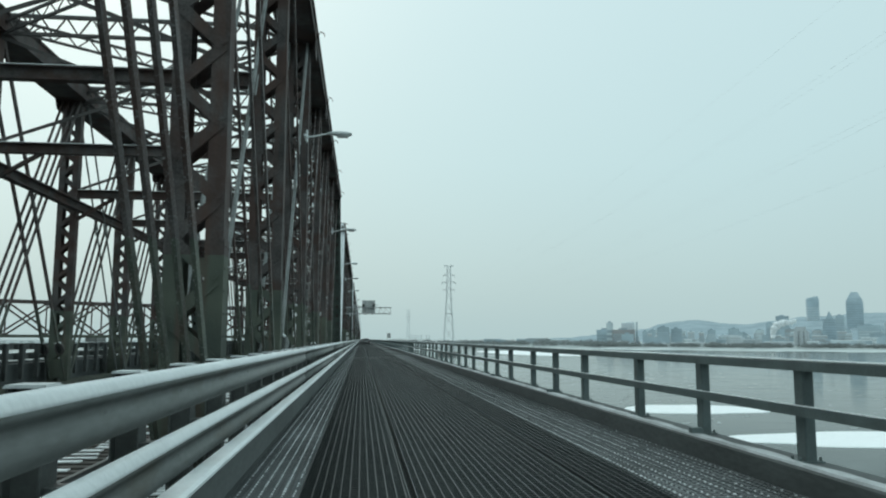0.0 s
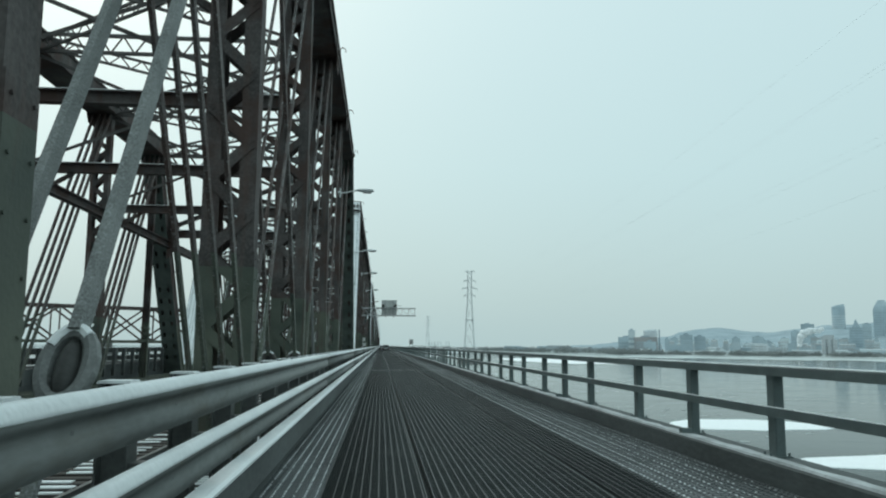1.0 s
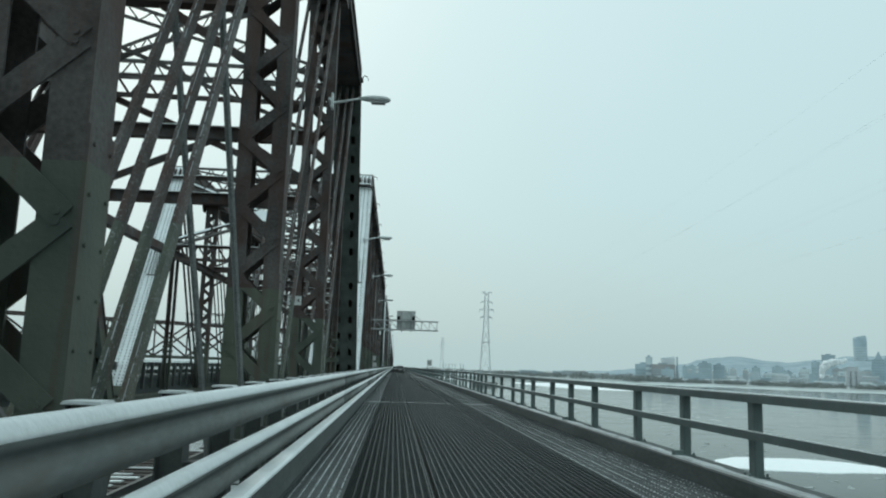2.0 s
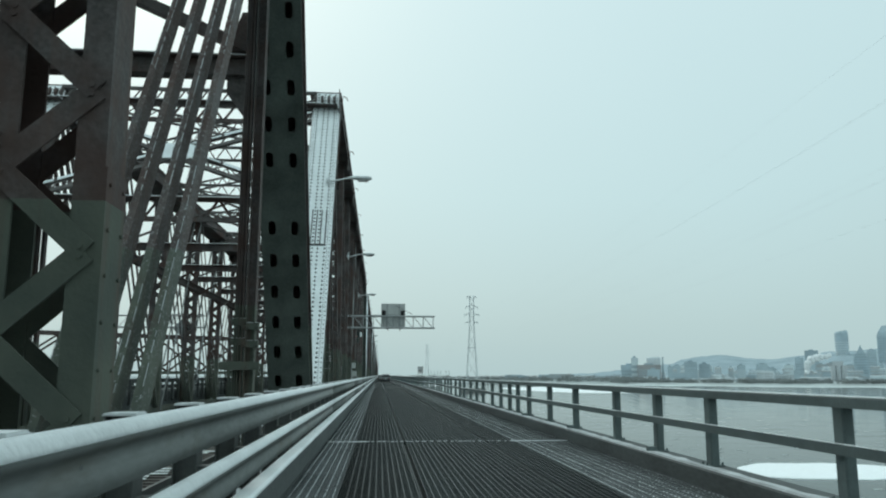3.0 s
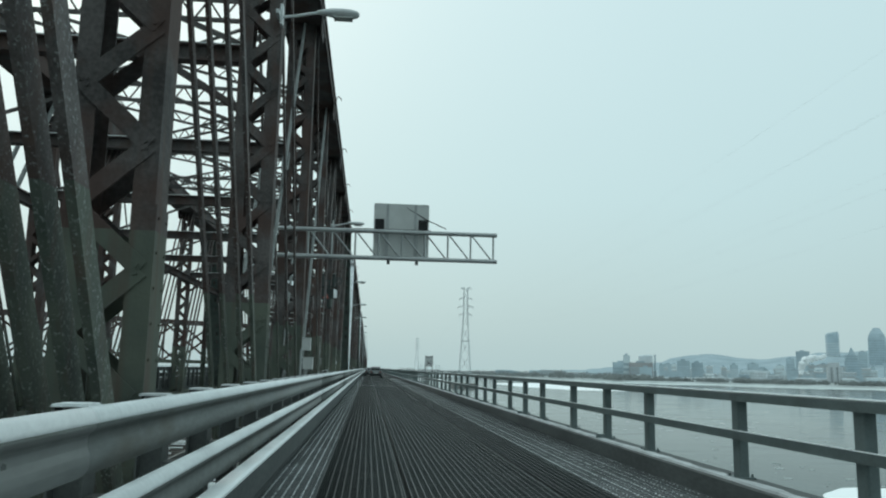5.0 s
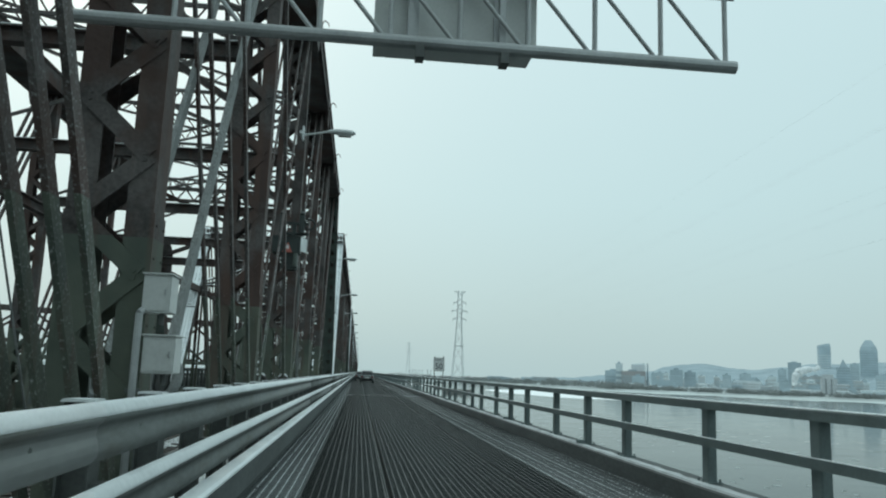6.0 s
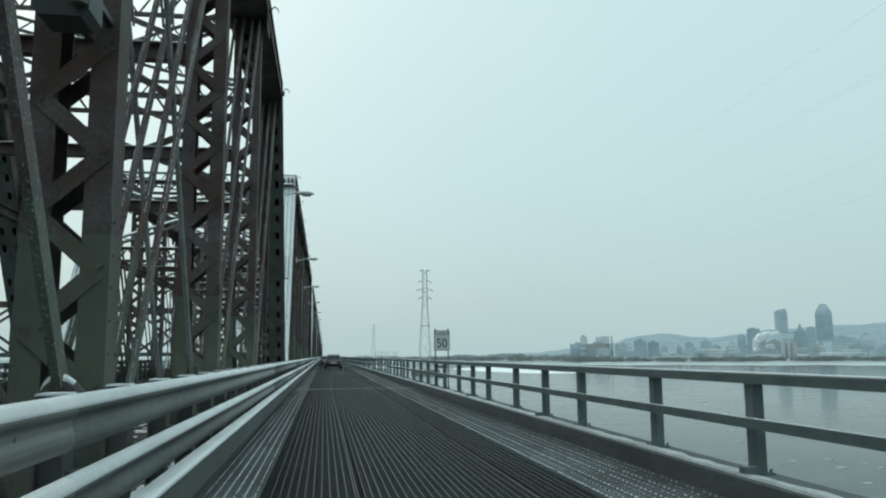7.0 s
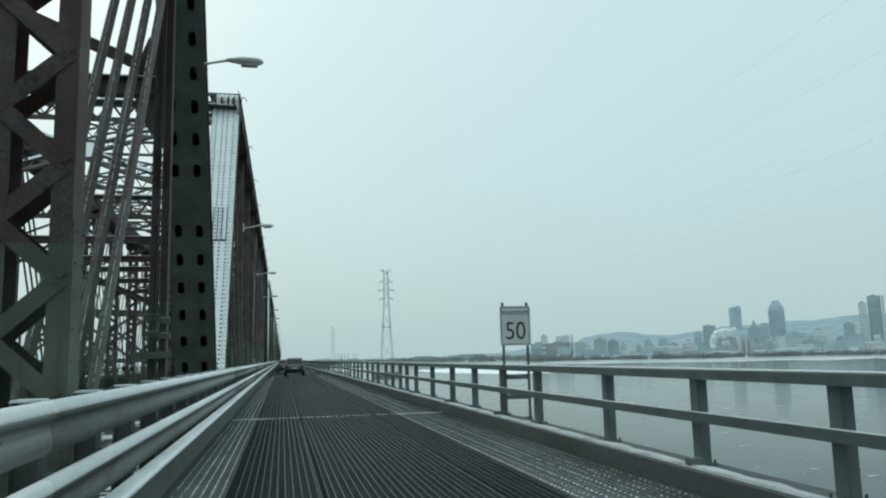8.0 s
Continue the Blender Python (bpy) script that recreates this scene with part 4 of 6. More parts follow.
# kerbs on both sides
bm = bmesh.new()
prism(bm, [(-1.19, -0.2), (-1.185, -0.08), (-1.07, 0.10), (-1.065, 0.375), (-1.08, 0.39), (-1.19, 0.39), (-1.26, 0.33), (-1.26, -0.2)], Y0, Y1)
kerb_l = tagged(part("kerb_inner", bm, CURB), "tall grey steel kerb plate with snow on its top", "kerb", kind="structure")
bm = bmesh.new()
prism(bm, [(-1.21, 0.389), (-1.20, 0.409), (-1.07, 0.412), (-1.046, 0.394), (-1.050, 0.370), (-1.066, 0.366)], Y0, Y1)
part("kerb_snow", bm, SNOW, kerb_l)
bm = bmesh.new()
prism(bm, [(4.17, -0.2), (4.17, 0.12), (4.19, 0.14), (4.62, 0.14), (4.62, -0.45), (4.5, -0.45)], Y0, Y1)
kerb_r = tagged(part("kerb_outer", bm, CURB), "grey kerb beam under the railing, snow on its edge", "kerb", kind="structure")
bm = bmesh.new()
yy = Y0
rng = random.Random(9)
prev = None
while yy < 260:
    wv = 4.19 + rng.uniform(-0.01, 0.02)
    ring = [bm.verts.new((wv, yy, 0.141)), bm.verts.new((wv + 0.02, yy, 0.165)), bm.verts.new((4.34 + rng.uniform(-0.05, 0.04), yy, 0.160)), bm.verts.new((4.42 + rng.uniform(-0.06, 0.05), yy, 0.141))]
    if prev:
        for j in range(3):
            bm.faces.new((prev[j], prev[j + 1], ring[j + 1], ring[j]))
    prev = ring
    yy += 0.35
part("kerb_snow", bm, FROST, kerb_r)

# ---- inner guardrail: two corrugated beams on posts ----
W = [(0.0, 0.0), (0.025, -0.003), (0.048, -0.014), (0.062, -0.032), (0.066, -0.052), (0.058, -0.070), (0.040, -0.084), (0.034, -0.10), (0.036, -0.13), (0.046, -0.16), (0.050, -0.19), (0.046, -0.215), (0.030, -0.238), (0.012, -0.25)]


def guard_beam(parent, x, z, y0, y1):
    bm = bmesh.new()
    prof = [(x + a, z + b) for a, b in W] + [(x - 0.006 + a, z + b) for a, b in W[::-1]]
    prism(bm, prof, y0, y1)
    ob = part("beam", bm, GALV, parent, "corrugated galvanised beam", smooth=True)
    bm = bmesh.new()
    prism(bm, [(x - 0.012, z - 0.002), (x - 0.006, z + 0.012), (x - 0.001, z + 0.016), (x + 0.034, z + 0.0145), (x + 0.043, z + 0.012), (x + 0.052, z + 0.004), (x + 0.060, z - 0.008), (x + 0.067, z - 0.024), (x + 0.070, z - 0.040), (x + 0.064, z - 0.044), (x + 0.046, z - 0.014), (x + 0.025, z - 0.004)], y0, y1)
    part("beam_snow", bm, SNOW, ob, "thin line of snow", smooth=True)
    return ob


def far_guard_section(y0, x=-1.12):
    """The same guardrail with its posts in one mesh, for stretches that stay far off."""
    th = tagged(empty("guardrail", x, y0, -0.1), "two galvanised corrugated guardrail beams on steel posts, snow on top", "guardrail", "guardrail sections")
    for z in (1.26, 0.88):
        guard_beam(th, 0.01, z, 0, 15.28)
    bm = bmesh.new()
    bs = bmesh.new()
    for i in range(11):
        y = (i + 0.5) * 15.28 / 11
        for xx in (-0.33, -0.18):
            box(bm, xx, xx + 0.012, y - 0.085, y + 0.085, -0.1, 1.245)
        box(bm, -0.32, -0.17, y - 0.008, y + 0.008, -0.1, 1.245)
        for z in (1.135, 0.755):
            box(bm, -0.168, 0.012, y - 0.06, y + 0.06, z - 0.10, z + 0.085)
        box(bs, -0.335, -0.165, y - 0.095, y + 0.095, 1.246, 1.26)
    part("post_row", bm, POSTSTEEL, th, "guardrail posts", kind="stuff")
    part("cap_row", bs, SLUSH, th, "snow on the post caps", kind="stuff")
    return th


def guard_section(y0, y1):
    th = tagged(empty("guardrail", -1.12, y0, -0.1), "two galvanised corrugated guardrail beams on steel posts, snow on top", "guardrail", "guardrail sections")
    ln = y1 - y0
    for z in (1.26, 0.88):
        guard_beam(th, 0.01, z, 0, ln)
    n = round(ln / 1.42)
    for i in range(n):
        y = (i + 0.5) * ln / n
        bm = bmesh.new()
        for xx in (-0.33, -0.18):
            box(bm, xx, xx + 0.012, y - 0.085, y + 0.085, -0.1, 1.245)
        box(bm, -0.32, -0.17, y - 0.008, y + 0.008, -0.1, 1.245)
        po = part("post", bm, POSTSTEEL, th)
        bm = bmesh.new()
        prism(bm, [(-0.335, y - 0.095), (-0.165, y - 0.095), (-0.165, y + 0.095), (-0.335, y + 0.095)], 1.245, 1.252, "z")
        prism(bm, [(-0.33, y - 0.09), (-0.17, y - 0.085), (-0.175, y + 0.09), (-0.325, y + 0.085)], 1.252, 1.260, "z")
        part("cap", bm, SLUSH, po, "snow on the post cap")
        for z in (1.135, 0.755):
            bm = bmesh.new()
            box(bm, -0.168, 0.012, y - 0.06, y + 0.06, z - 0.10, z + 0.085)
            part("spacer_block", bm, POSTSTEEL, po)
        for z in (1.13, 0.75):
            bm = bmesh.new()
            tube(bm, (0.028, y, z), (0.046, y, z), 0.02, 6)
            part("bolt", bm, POSTSTEEL, po)
    return th


G0 = -7.64 * 2
gs = guard_section(G0, G0 + 15.28)
for k in range(1, 13):
    copy_thing(gs, pose(-1.12, G0 + 15.28 * k, -0.1))
fg = far_guard_section(G0 + 15.28 * 13)
for k in range(14, 24):
    copy_thing(fg, pose(-1.12, G0 + 15.28 * k, -0.1))

# ---- outer railing: posts in threes, two rails ----
RX = 4.45
POSTS_A = [46.37 - 7.78 * k + o for k in range(7) for o in (0.05, 2.4, 4.75)] + [54.2, 56.25, 58.47, 61.6, 64.35, 67.25, 69.15, 70.75, 72.75, 74.95]
POSTS_B = [77.65 + 7.64 * k + o for k in range(8) for o in (0.12, 2.32, 4.72)] + [138.3, 141.1, 144.0, 146.0, 147.6, 149.7, 151.8]


def railing_post(parent, y, wide=0.19):
    bm = bmesh.new()
    prism(bm, [(-0.06, y - 0.075), (-0.06, y + 0.075), (-0.045, y + 0.09), (0.045, y + 0.09), (0.06, y + 0.075), (0.06, y - 0.075), (0.045, y - 0.09), (-0.045, y - 0.09)], 0.0, 0.91, "z")
    po = part("post", bm, RAILPAINT, parent)
    bm = bmesh.new()
    box(bm, -0.14, 0.12, y - wide / 2 - 0.02, y + wide / 2 + 0.02, 0.0, 0.02)
    for a in (-0.115, 0.1):
        for b in (-0.07, 0.07):
            tube(bm, (a, y + b, 0.02), (a, y + b, 0.055), 0.014, 6)
    part("base_plate", bm, RAILPAINT, po, "bolted base plate")
    return po


def railing(y0, y1, posts):
    th = tagged(empty("railing", RX, 0, 0.14), "grey painted steel bridge railing with two rails, frost on top", "railing", "railing sections")
    bm = bmesh.new()
    prism(bm, [(-0.10, 0.90), (-0.10, 0.995), (-0.09, 1.004), (0.085, 1.004), (0.095, 0.995), (0.095, 0.90)], y0, y1)
    tr = part("top_rail", bm, RAILPAINT, th)
    bm = bmesh.new()
    box(bm, -0.095, 0.06, y0, y1, 1.005, 1.013)
    part("rail_snow", bm, SNOW, tr, "thin frost on the rail")
    bm = bmesh.new()
    box(bm, -0.125, -0.062, y0, y1, 0.455, 0.555)
    mr = part("mid_rail", bm, RAILPAINT, th)
    bm = bmesh.new()
    box(bm, -0.12, -0.08, y0, y1, 0.556, 0.562)
    part("rail_snow", bm, SNOW, mr)
    for i, y in enumerate(posts):
        po = railing_post(th, y)
        if i % 3 == 1 and i < 24 or i in (24, 26, 29):
            bm = bmesh.new()
            box(bm, -0.24, -0.09, y - 0.17, y - 0.06, 0.0, 0.09)
            part("foot_bracket", bm, RAILPAINT, po, "cast foot bracket")
    return th


rail_near = railing(-0.6, 76.48, POSTS_A)
rail_thing = railing(76.52, 153.4, POSTS_B)
copy_thing(rail_near, pose(RX, -SPAN, 0.14))
for k in (1, 2, 3):
    copy_thing(rail_thing, pose(RX, SPAN * k, 0.14))

# railing and guardrail far down the bridge
th = tagged(empty("railing", RX, 380, 0.14), "grey painted steel railing far down the bridge", "railing", "railing sections")
bm = bmesh.new()
box(bm, -0.1, 0.09, 0.8, 800, 0.9, 1.0)
part("top_rail", bm, RAILPAINT, th)
bm = bmesh.new()
box(bm, -0.155, -0.086, 0.8, 800, 0.4, 0.5)
part("mid_rail", bm, RAILPAINT, th)
bm = bmesh.new()
for i in range(310):
    box(bm, -0.085, 0.075, 2 + i * 2.55, 2.19 + i * 2.55, 0, 0.92)
part("far_posts", bm, RAILPAINT, th, "railing posts", kind="stuff")
th = tagged(empty("guardrail", -1.12, G0 + 15.28 * 24, -0.1), "galvanised guardrail beams far down the bridge", "guardrail", "guardrail sections")
for z in (1.26, 0.88):
    guard_beam(th, 0.01, z, 0.02, 800)
bm = bmesh.new()
for i in range(300):
    box(bm, -0.19, -0.05, 1 + i * 2.6, 1.18 + i * 2.6, 0, 1.27)
part("far_posts", bm, POSTSTEEL, th, "guardrail posts", kind="stuff")

# ---- the other carriageway beyond the far truss ----
bm = bmesh.new()
box(bm, -18.42, -13.26, Y0, Y1, -0.42, -0.10)
tagged(part("far_road", bm, GRATEDARK), "dark grating roadway on the other side of the trusses", "road", kind="structure")
for nm, xa, xb, top in (("far_kerb_inner", -13.26, -13.06, 0.39), ("far_kerb_outer", -18.86, -18.42, 0.14)):
    bm = bmesh.new()
    prism(bm, [(xa, -0.45), (xb, -0.45), (xb, top - 0.02), (xb - 0.02, top), (xa + 0.02, top), (xa, top - 0.02)], Y0, Y1)
    tagged(part(nm, bm, CURB), "grey steel kerb plate of the far roadway", "kerb", kind="structure")
for k in range(0, 12):
    copy_thing(fg, pose(-13.1, G0 + 15.28 * (k + 1) - 0.0, -0.1, 0, 0, 180))
for k in (0, 1, 2, 3):
    copy_thing(rail_thing, pose(-18.65, 77 * 2 + SPAN * k, -0.1, 0, 0, 180))

# ---- open railway deck between the trusses ----
def tie_mesh(w):
    b = bmesh.new()
    prism(b, [(-0.11, -0.22), (0.11, -0.22), (0.11, -0.012), (0.098, 0.0), (-0.098, 0.0), (-0.11, -0.012)], -w, w, "x")
    m = bpy.data.meshes.new("sleeper")
    b.normal_update()
    b.to_mesh(m)
    b.free()
    m.materials.append(TIMBER)
    return m


TIE = tie_mesh(1.9)


deck = tagged(empty("railway_deck", -7.1, 0, -0.62), "open railway deck of snow-dusted timber sleepers and rails", "railway track")
for j, cx in enumerate((-2.55, 2.55)):
    bm = bmesh.new()
    bs = bmesh.new()
    rng = random.Random(4 + j)
    y = -30.0
    while y < 240:
        jit = rng.uniform(-0.03, 0.03)
        if -2 < y < 54:
            so = new("sleeper", TIE)
            so.parent = deck
            so.location = (cx + jit, y, 0)
        else:
            box(bm, cx - 1.9 + jit, cx + 1.9 + jit, y - 0.11, y + 0.11, -0.22, 0)
        for a in range(5):
            if rng.random() < 0.7:
                xa = cx - 1.85 + a * 0.74 + rng.uniform(0, 0.2)
                box(bs, xa, xa + rng.uniform(0.25, 0.6), y - 0.09, y + rng.uniform(0.02, 0.10), 0.001, 0.018)
        y += 0.42
    part("sleeper_rest", bm, TIMBER, deck, "timber sleepers", kind="stuff")
    part("sleeper_snow", bs, SNOW, deck, "broken snow on the sleepers", kind="stuff")
    for rx in (-0.75, 0.75):
        bm = bmesh.new()
        prism(bm, [(cx + rx - 0.07, 0.0), (cx + rx + 0.07, 0.0), (cx + rx + 0.015, 0.03), (cx + rx + 0.035, 0.16), (cx + rx - 0.035, 0.16), (cx + rx - 0.015, 0.03)], -30, 1100)
        part("running_rail", bm, POSTSTEEL, deck, "steel running rail")
bm = bmesh.new()
for k in range(-2, 30):
    y = PTS[0] + PANEL * k
    box(bm, -6.2, 10.6, y - 0.2, y + 0.2, -1.3, -0.3)
part("floor_beams", bm, STEEL, deck, "deep plate floor beams", kind="stuff")
# slatted walkway beside the guardrail
bm = bmesh.new()
bs = bmesh.new()
rng = random.Random(21)
y = -10.0
while y < 200:
    box(bm, 4.05, 5.85, y - 0.02, y + 0.02, 0.12, 0.2)
    for q in range(3):
        if rng.random() < 0.9:
            xa = 4.07 + q * 0.58 + rng.uniform(0, 0.12)
            box(bs, xa, min(5.84, xa + rng.uniform(0.2, 0.5)), y - 0.035, y + rng.uniform(0.02, 0.05), 0.2, 0.22)
    y += 0.17
part("walkway_slats", bm, POSTSTEEL, deck, "walkway slats", kind="stuff")
part("walkway_snow", bs, SNOW, deck, "snow on the walkway slats", kind="stuff")

# ---- river, banks, hill, skyline ----
bm = bmesh.new()
box(bm, -6000, 6000, -6000, 6000, -14.6, -14.0)
tagged(part("water", bm, WATER), "grey slack river with thin ice and snow", "river", kind="structure")
WZ = -14.0


def polar(az, dist, y0=60):
    """A place at a bearing (degrees right of the road) and a distance."""
    return dist * math.sin(radians(az)), y0 + dist * math.cos(radians(az))


# ice floes with a snow crust
def floe(cx, cy, rx, ry, seed):
    rng = random.Random(seed)
    bm = bmesh.new()
    n = 40
    ph = [rng.uniform(0, 6.28) for _ in range(4)]
    ring = []
    for i in range(n):
        t = math.tau * i / n
        r = 1 + 0.10 * math.sin(2 * t + ph[0]) + 0.07 * math.sin(3 * t + ph[1]) + 0.05 * math.sin(5 * t + ph[2]) + 0.03 * math.sin(9 * t + ph[3])
        ring.append((cx + rx * r * math.cos(t), cy + ry * r * math.sin(t)))
    lo = [bm.verts.new((x, y, WZ - 0.05)) for x, y in ring]
    hi = [bm.verts.new((cx + (x - cx) * 0.985, cy + (y - cy) * 0.985, WZ + 0.12)) for x, y in ring]
    for i in range(n):
        bm.faces.new((lo[i], lo[(i + 1) % n], hi[(i + 1) % n], hi[i]))
    bm.faces.new(hi)
    ob = part("ice_floe", bm, SNOW)
    tagged(ob, "flat white snow-covered ice floe on the river", "ice floe", "ice floes")


for spec in ((73, 168, 15, 12), (88, 115, 31, 10), (215, 900, 70, 190), (70, 1250, 40, 160), (150, 30, 40, 12)):
    floe(*spec, seed=int(spec[0]))
bm = bmesh.new()
rng = random.Random(33)
for i in range(420):
    x, y = rng.uniform(12, 170), rng.uniform(110, 460)
    w = rng.uniform(0.1, 0.9)
    hexa(bm, [(x + a * w, y + b * w * 0.5 + a * rng.uniform(-0.1, 0.1), WZ + c) for a in (-1, 1) for b in (-1, 1) for c in (-0.02, 0.04)])
tagged(part("drift_ice", bm, SHOREICE), "small broken bits of drifting ice on the water", "drift ice", kind="stuff")


# banks: low land beyond the river
def bank(name, az0, az1, near, far, label):
    bm = bmesh.new()
    n = 60
    rows = []
    for i in range(n + 1):
        az = az0 + (az1 - az0) * i / n
        d0 = near(az) + 18 * math.sin(az * 1.7) + 9 * math.sin(az * 4.1)
        rows.append([bm.verts.new((*polar(az, d), z)) for d, z in ((d0, WZ - 0.3), (d0 + 12, WZ + 2.2), (d0 + 160, WZ + 4), (far, WZ + 9))])
    for a, b in zip(rows, rows[1:]):
        for j in range(3):
            bm.faces.new((a[j], b[j], b[j + 1], a[j + 1]))
    tagged(part(name, bm, BANK), label, "river bank", kind="structure")


def shore(az):
    return 1330 + max(0, 18 - az) * 29 if az > 0 else 1852 - max(0, -az) * 4


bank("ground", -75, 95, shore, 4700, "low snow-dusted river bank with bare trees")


# rough ice frozen to the far shore
bm = bmesh.new()
prev = None
for i in range(241):
    az = 8 + 62 * i / 240
    d1 = shore(az) + 40
    d0 = d1 - 40 - (90 + 190 * min(1, max(0, (az - 12) / 16))) * (0.85 + 0.35 * noise.noise((az * 0.35, 2, 0)) + 0.2 * noise.noise((az * 1.9, 5, 0)))
    row = [bm.verts.new((*polar(az, d), z)) for d, z in ((d0, WZ - 0.02), (d0 + 3, WZ + 0.12), (d1, WZ + 0.16))]
    if prev:
        for j in range(2):
            bm.faces.new((prev[j], row[j], row[j + 1], prev[j + 1]))
    prev = row
tagged(part("shore_ice", bm, SHOREICE), "grey-white rough ice frozen to the far shore", "shore ice", kind="structure")

HILL_LINE = ((12, 0.05), (15, 0.12), (18, 0.40), (20, 0.62), (21, 0.80), (22, 1.10), (23.3, 1.34), (24.7, 1.42), (26.9, 1.13), (28.3, 1.12), (29.6, 1.31), (32, 1.6), (35.5, 1.80), (37.5, 1.81), (39, 2.0), (45, 2.3), (55, 1.6), (70, 0.7), (83, 0.1))


def hill_el(az):
    """The ridge's height in degrees, eased from point to point."""
    for (a, u), (b, v) in zip(HILL_LINE, HILL_LINE[1:]):
        if a <= az <= b:
            t = (az - a) / (b - a)
            return u + (v - u) * t * t * (3 - 2 * t)
    return 0.05


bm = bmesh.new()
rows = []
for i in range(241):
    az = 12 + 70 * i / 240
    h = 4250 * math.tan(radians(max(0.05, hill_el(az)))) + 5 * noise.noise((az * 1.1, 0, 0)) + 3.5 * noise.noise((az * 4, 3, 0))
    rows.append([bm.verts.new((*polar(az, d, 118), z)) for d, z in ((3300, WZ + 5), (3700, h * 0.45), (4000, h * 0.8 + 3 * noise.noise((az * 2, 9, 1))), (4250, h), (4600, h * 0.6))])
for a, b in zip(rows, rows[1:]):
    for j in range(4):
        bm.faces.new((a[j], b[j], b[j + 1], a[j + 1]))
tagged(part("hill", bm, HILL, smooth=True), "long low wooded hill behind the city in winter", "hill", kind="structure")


def far_trees(seed, count, az0, az1, d0, d1, h0, h1, label):
    """Bare crowns: thin trunks, leaning twigs and many small ragged clumps, in groves with gaps."""
    rng = random.Random(seed)
    bm = bmesh.new()
    for i in range(count):
        az = rng.uniform(az0, az1)
        grove = noise.noise((az * 0.9, seed, 0)) + 0.6 * noise.noise((az * 3.1, seed, 4))
        if grove < -0.35:
            continue
        x, y = polar(az, shore(az) + rng.uniform(d0, d1))
        h = rng.uniform(h0, h1) * (0.75 + 0.45 * max(0, grove + 0.3))
        tube(bm, (x, y, WZ + 1), (x, y, WZ + 3 + h * 0.6), 0.25, 3, 0.08)
        for j in range(5):
            a, r = rng.uniform(0, 6.28), rng.uniform(0.2, 0.5) * h
            z0 = WZ + 3 + h * rng.uniform(0.1, 0.45)
            tube(bm, (x, y, z0), (x + math.cos(a) * r, y + math.sin(a) * r, z0 + h * rng.uniform(0.2, 0.5)), 0.12, 3, 0.04)
        for j in range(18):
            a, r = rng.uniform(0, 6.28), rng.uniform(0, h * 0.6)
            cz = WZ + 2.5 + h * rng.uniform(0.0, 0.9) * (1 - 0.5 * r / h)
            q = rng.uniform(0.07, 0.17) * h
            c = Vector((x + math.cos(a) * r, y + math.sin(a) * r, cz))
            v = [bm.verts.new(c + Vector((rng.uniform(-q, q), rng.uniform(-q, q), rng.uniform(-q, q)))) for _ in range(4)]
            for f in ((0, 1, 2), (0, 2, 3), (0, 3, 1), (1, 3, 2)):
                bm.faces.new([v[m] for m in f])
    tagged(part("bare_trees", bm, TREES), label, "trees", kind="stuff")


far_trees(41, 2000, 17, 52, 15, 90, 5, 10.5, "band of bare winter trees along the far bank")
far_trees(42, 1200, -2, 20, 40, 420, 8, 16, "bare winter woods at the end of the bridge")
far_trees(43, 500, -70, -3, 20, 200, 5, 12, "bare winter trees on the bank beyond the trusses")


